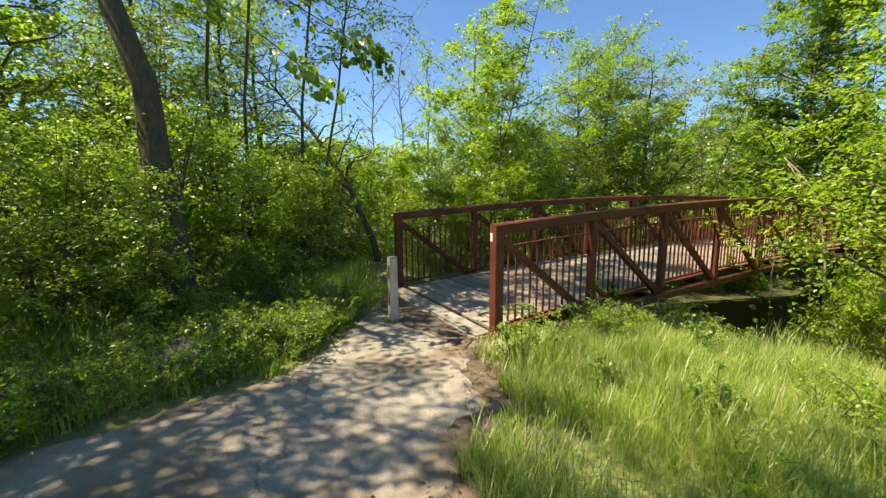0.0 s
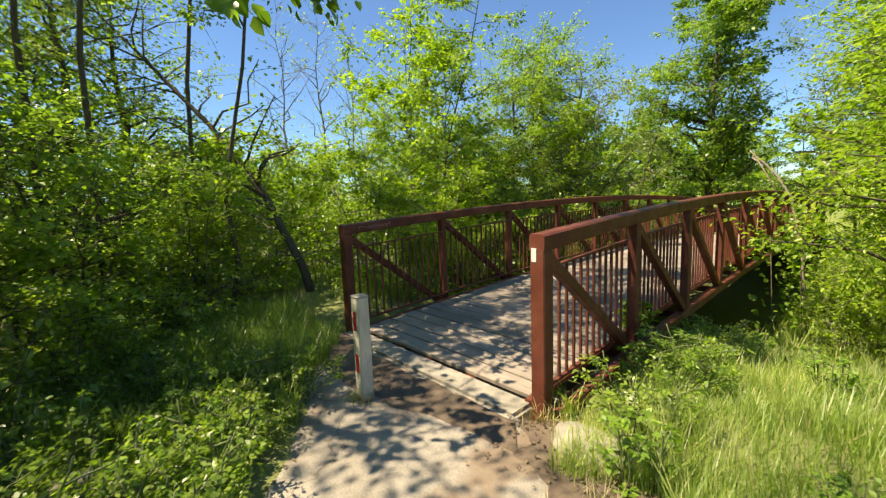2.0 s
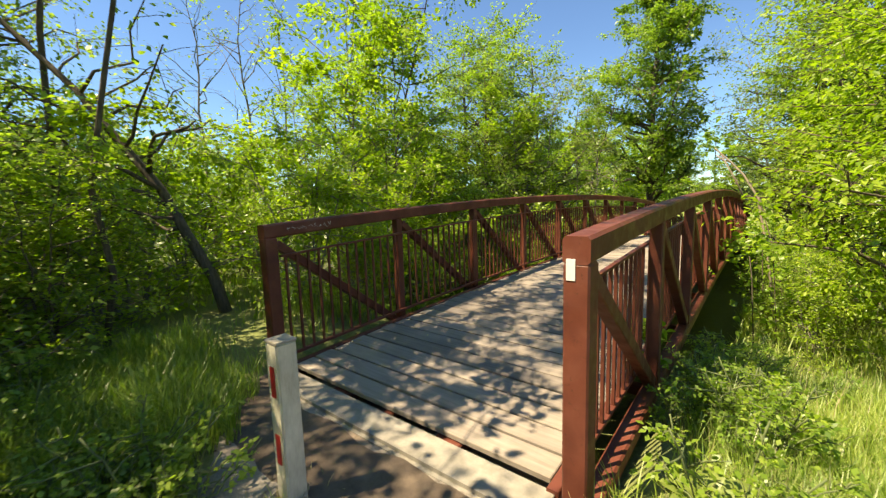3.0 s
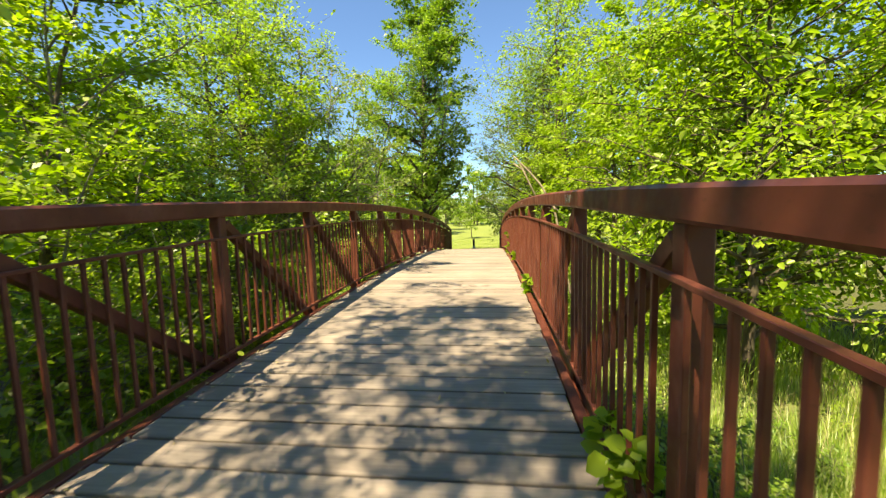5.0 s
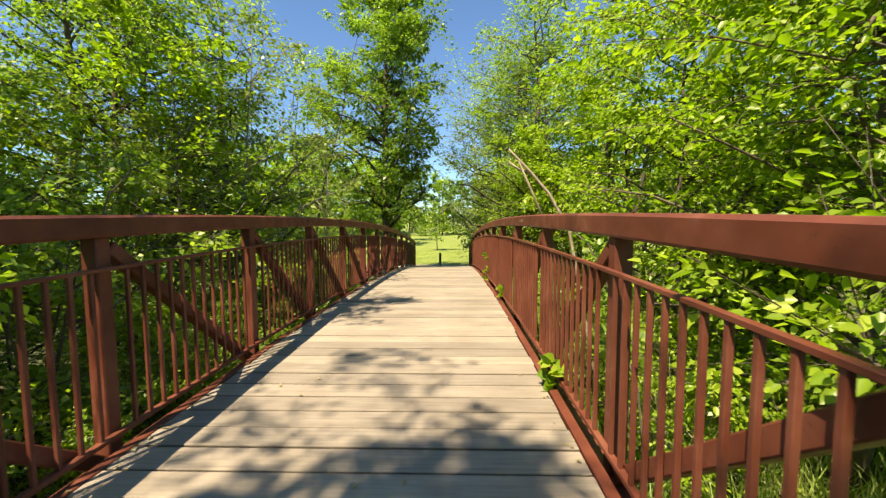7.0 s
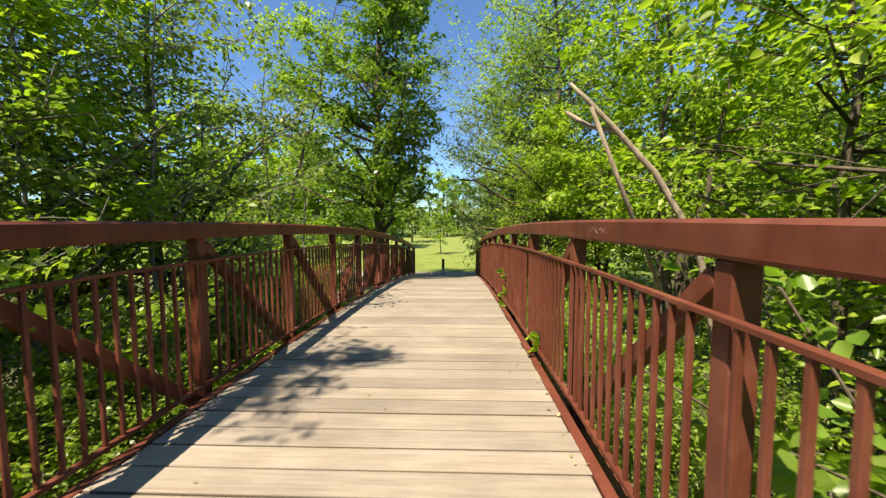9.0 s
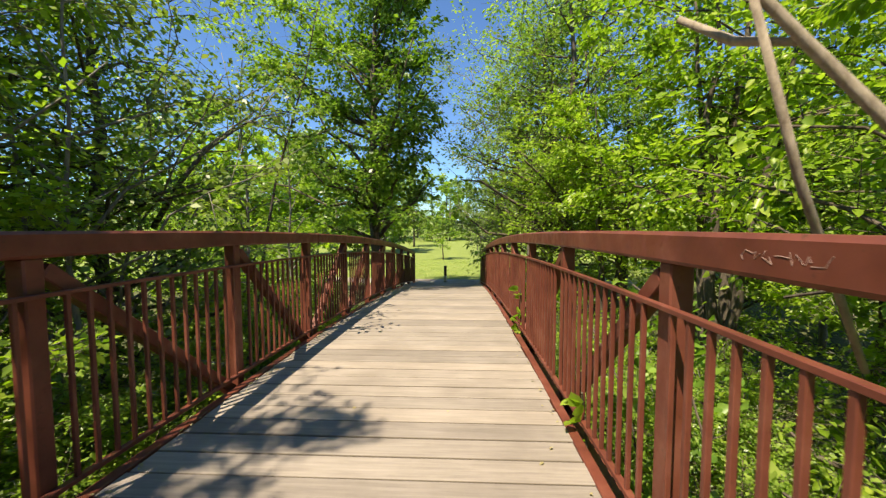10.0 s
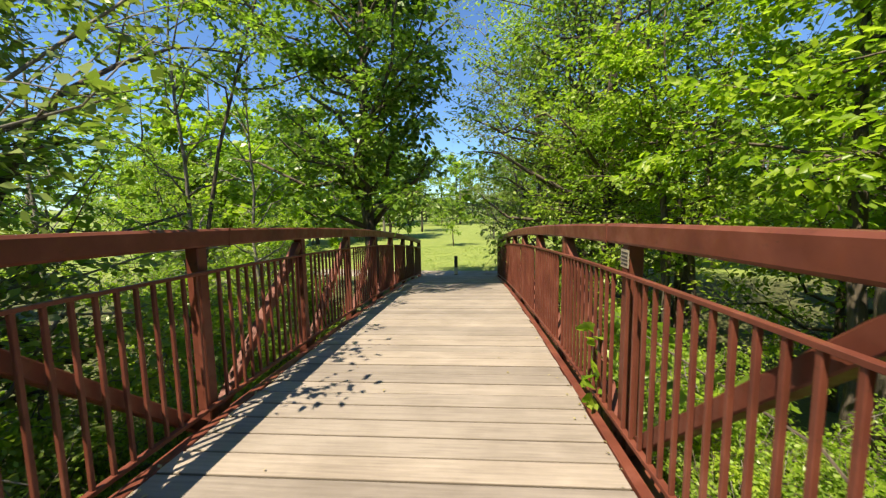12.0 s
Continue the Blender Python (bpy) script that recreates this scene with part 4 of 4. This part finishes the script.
for k in range(60):
    u = rp.uniform(1.6, 4.4)
    i = int(u)
    back = abs(rp.gauss(0.15, 0.35))
    WEEDS.append((("weed", "stalk", "brightweed")[k % 3], PATH_LEFT[i][0] * (1 - u + i) + PATH_LEFT[i + 1][0] * (u - i) - back, PATH_LEFT[i][1] * (1 - u + i) + PATH_LEFT[i + 1][1] * (u - i) - back * 0.5))
for kind, x, y in WEEDS:
    if inside(PATH_POLY, np.array([x]), np.array([y]))[0]:
        continue
    put(P[kind], x, y, rp.uniform(0.38, 0.78), rp.uniform(0, 6))


# ---- bollards ----
def bollard(x, y, lean=0.0):
    z = ground_z(x, y)
    ob = thing("bollard", "square cream-painted wooden bollard with red reflector strips", "bollard", (x, y, z))
    part("shaft", box_bm(0.115, 0.115, 1.02, 0.008, (0, 0, 0.44), 2), POSTPAINT, ob)
    bm = box_bm(0.119, 0.119, 0.016, 0.003, (0, 0, 0.956))
    part("cap", bm, CONCRETE, ob, "weathered pale top cap")
    for zz in (0.74, 0.36):
        part("reflector", box_bm(0.045, 0.004, 0.17, 0.001, (0.0, -0.0595, zz)), REDTAPE, ob, "red reflector strip")
    r = random.Random(2)
    for k in range(9):
        a = r.uniform(0, 6.3)
        m = Matrix.Translation((math.cos(a) * 0.085, math.sin(a) * 0.085, 0.045)) @ Matrix.Rotation(a, 4, 'Z') @ Matrix.Rotation(r.uniform(0.2, 0.9), 4, 'Y')
        part("splinter", box_bm(0.008, r.uniform(0.012, 0.03), r.uniform(0.06, 0.13), 0.002), DEADWOOD, ob, "split wood chip").matrix_basis = m
    ob.rotation_euler = (0, lean, 0)
    return ob


bollard(0.265, -0.875)
far = thing("slim_bollard", "slim dark marker post at the bridge end", "bollard", (-0.11, SPAN + 0.33, ground_z(-0.11, SPAN + 0.33)))
part("shaft", box_bm(0.125, 0.125, 0.90, 0.006, (0, 0, 0.42)), BARK, far)
part("band", box_bm(0.131, 0.131, 0.26, 0.004, (0, 0, 0.30)), POSTPAINT, far, "pale worn lower band")
bm = bmesh.new()
bmesh.ops.create_cone(bm, cap_ends=True, segments=14, radius1=0.17, radius2=0.065, depth=0.16)
for v in bm.verts:
    v.co += Vector((noise.noise(v.co * 9) * 0.03, noise.noise(v.co * 7 + Vector((3, 0, 0))) * 0.03, 0.07))
part("footing", bm, CONCRETE, far, "rough concrete footing")


# ---- rocks ----
def boulder(x, y, sx, sy, sz, seed, mat, label):
    bm = bmesh.new()
    bmesh.ops.create_icosphere(bm, subdivisions=4, radius=1.0)
    for v in bm.verts:
        n = 1 + 0.22 * noise.noise(v.co * 1.1 + Vector((seed, 0, 0))) + 0.08 * noise.noise(v.co * 3.5 + Vector((0, seed, 0)))
        v.co = Vector((v.co.x * sx * n, v.co.y * sy * n, v.co.z * sz * n))
    for f in bm.faces:
        f.smooth = True
    ob = part("boulder", bm, mat)
    ob.location = (x, y, ground_z(x, y) + sz * 0.25)
    return tagged(ob, label, "rock", "boulders beside the path")


boulder(2.10, -0.24, 0.29, 0.20, 0.085, 3, CONCRETE, "pale boulder at the foot of the end post")
boulder(0.55, -2.75, 0.32, 0.26, 0.20, 8, STONE, "mossy grey boulder in the verge")
boulder(1.05, -3.35, 0.36, 0.28, 0.22, 12, STONE, "mossy grey boulder in the verge")
boulder(-0.55, -1.95, 0.24, 0.2, 0.15, 15, STONE, "mossy grey boulder in the verge")


# ---- small things on the bridge ----
sticker = part("post_sticker", box_bm(0.045, 0.003, 0.105, 0.001), WHITE)
sticker.location = (RAIL_X - 0.025, -0.0675, CHORD_LOW - 0.03)
tagged(sticker, "blank white sticker on the bridge end post", "sticker")
plaque = thing("plaque", "small tan plaque with dark lines on a bridge post", "sign", (RAIL_X - 0.052, 7 * BAY, deck_z(7 * BAY) + 1.19))
part("plate", box_bm(0.004, 0.13, 0.12, 0.001), PLAQUE, plaque)
for i in range(4):
    part("print_line", box_bm(0.002, 0.10, 0.011, 0, (-0.0032, 0, 0.036 - 0.024 * i)), DARK, plaque)


def scrawl(x, y, z, length, high, strokes, seed, mat, label):
    """Unreadable hand-drawn marks: thin flat strokes on the chord's inner face."""
    r = random.Random(seed)
    v, f = [], []
    for i in range(strokes):
        y0 = y + length * i / strokes
        pts = [Vector((x, y0 + r.uniform(0, 0.03) + 0.012 * k, deck_z(y0) + z + r.uniform(-0.5, 0.5) * high)) for k in range(4)]
        tube(v, f, pts, [0.0016] * 4, 4)
    return tagged(mesh_object("graffiti", v, f, mat), label, "graffiti")


zc = (CHORD_TOP + CHORD_LOW) / 2
scrawl(RAIL_X - 0.068, 3.42, zc, 0.22, 0.075, 8, 5, CHALK, "pale scribbled marker tag on the chord")
scrawl(RAIL_X - 0.068, 7.85, zc, 0.30, 0.04, 7, 8, FADED, "faint pinkish scribble on the chord")
scrawl(-RAIL_X + 0.068, 0.15, zc, 0.55, 0.05, 9, 6, WHITE, "white scribbled letters on the chord")

# ---- dead limb, vines and sprigs at the rail ----
limb = thing("dead_limb", "bleached dead limb leaning over the rail", "branch", (0, 0, 0))
v, f = [], []
main = [Vector(p) for p in ((2.5, 7.7, -1.2), (2.3, 8.0, 0.3), (2.08, 8.04, 1.47), (1.83, 8.09, 1.92), (1.61, 8.14, 2.19), (1.43, 8.15, 2.38), (1.33, 8.19, 2.50))]
tube(v, f, main, [0.026, 0.024, 0.022, 0.020, 0.018, 0.016, 0.009], 7)
mesh_object("branch", v, f, DEADWOOD, limb, smooth=True)
for a, b, c in (((1.45, 8.14, 2.34), (1.71, 8.26, 1.81), (2.00, 8.30, 1.15)), ((1.61, 8.14, 2.19), (1.47, 8.24, 2.24), (1.35, 8.34, 2.36))):
    v, f = [], []
    tube(v, f, [Vector(a), Vector(b), Vector(c)], [0.012, 0.016, 0.012], 6)
    mesh_object("side_branch", v, f, DEADWOOD, limb, smooth=True)


bare = thing("bare_limb", "dark leafless limb reaching out of a tree", "branch", (0, 0, 0))
v, f = [], []
tube(v, f, [Vector(p) for p in ((-4.5, 13.2, 1.6), (-4.0, 13.2, 2.35), (-3.65, 13.3, 2.85), (-3.45, 13.8, 3.3), (-3.3, 14.5, 3.75), (-3.15, 15.2, 4.0))], [0.05, 0.042, 0.034, 0.027, 0.018, 0.006], 6)
mesh_object("branch", v, f, BARK, bare, smooth=True)
for a, b, c in (((-3.45, 13.8, 3.3), (-3.5, 14.0, 3.8), (-3.45, 14.2, 4.4)), ((-3.3, 14.5, 3.75), (-3.35, 14.7, 4.2), (-3.2, 14.8, 4.7)), ((-3.65, 13.3, 2.85), (-3.3, 13.5, 2.9), (-2.9, 13.9, 3.1))):
    v, f = [], []
    tube(v, f, [Vector(a), Vector(b), Vector(c)], [0.013, 0.009, 0.003], 4)
    mesh_object("side_branch", v, f, BARK, bare, smooth=True)


def vine(points, count, size, fuzz, seed, mat, label, name="vine"):
    ob = thing(name, label, "vine", (0, 0, 0), "vines on the rail")
    pts = [Vector(p) for p in points]
    v, f = [], []
    tube(v, f, pts, [0.008] * len(pts), 5)
    mesh_object("stem", v, f, BARK, ob)
    tips = [(pts[i], pts[i + 1]) for i in range(len(pts) - 1)]
    c = new("leaves", leaf_mesh("leaves", scatter_on(tips, count, seed, fuzz), size, mat, seed, 0.35, 0.44, 0.9, True))
    c.parent = ob
    return ob


vine([(2.5, 6.9, -1.2), (2.35, 7.1, 0.6), (2.15, 7.5, 1.3), (2.1, 8.2, 1.5), (2.2, 8.9, 1.3)], 150, 0.092, 0.14, 3, LEAF_GREEN, "broad-leaved grape vine climbing beside the rail")
vine([(2.3, 9.2, -1.2), (2.2, 9.5, 0.3), (2.15, 9.9, 1.0), (2.2, 10.6, 1.1)], 130, 0.09, 0.15, 4, LEAF_GREEN, "broad-leaved grape vine climbing beside the rail")
vine([(2.2, 6.0, -1.2), (2.1, 6.1, 0.2), (2.0, 6.5, 0.8), (2.05, 7.4, 0.6), (2.0, 8.6, 0.5)], 260, 0.10, 0.18, 5, LEAF_MID, "tangled leafy creeper below the rail")
vine([(2.2, 10.0, -1.2), (2.1, 10.4, 0.1), (2.0, 11.2, 0.6), (2.05, 12.6, 0.5), (2.0, 14.0, 0.5)], 340, 0.10, 0.2, 6, LEAF_MID, "tangled leafy creeper below the rail")
for k, (sx, sy, h, n, seed) in enumerate(((1.47, 12.45, 0.62, 46, 9), (1.44, 6.1, 0.22, 34, 10), (1.45, 1.95, 0.30, 60, 11), (1.46, 2.35, 0.18, 30, 12), (1.47, 9.6, 0.3, 14, 13))):
    zb = deck_z(sy)
    vine([(sx + 0.02, sy, zb - 0.1), (sx, sy + 0.03, zb + h * 0.5), (sx - 0.03, sy - 0.02, zb + h)], n, 0.10, 0.06, seed, LEAF_BRIGHT, "bright green sprig growing up through the deck edge", "sprig")

vine([(-0.6, -3.3, 4.4), (-0.2, -2.8, 4.0), (0.15, -2.2, 3.5), (0.45, -1.75, 3.05)], 190, 0.11, 0.20, 21, LEAF_GREEN, "leafy branch hanging over the path", "overhanging_branch")
vine([(-0.6, -3.4, 4.8), (-0.5, -2.4, 4.5), (-0.5, -1.4, 4.1), (-0.3, -0.7, 3.7)], 180, 0.11, 0.22, 22, LEAF_DARK, "leafy branch hanging over the path", "overhanging_branch")
# broad burdock leaves at the end post
dock = thing("burdock", "broad-leaved burdock plant at the bridge end", "weed", (2.15, 0.12, ground_z(2.15, 0.12)))
for i in range(7):
    a = 2 * math.pi * i / 7 + 0.3
    verts, faces = [], []
    for u in range(7):
        t = u / 6
        half = 0.085 * math.sin(math.pi * min(1, t * 0.86 + 0.12)) ** 0.7
        for w in (-1, -0.5, 0, 0.5, 1):
            rr = 0.04 + 0.24 * t
            verts.append((math.cos(a) * rr - math.sin(a) * half * w, math.sin(a) * rr + math.cos(a) * half * w, 0.04 + 0.15 * math.sin(t * 2.3) + 0.03 * abs(w) + 0.012 * math.sin(9 * t + w * 4)))
    for u in range(6):
        for w in range(4):
            q = u * 5 + w
            faces.append((q, q + 1, q + 6, q + 5))
    mesh_object("leaf", verts, faces, LEAF_GREY, dock, smooth=True)
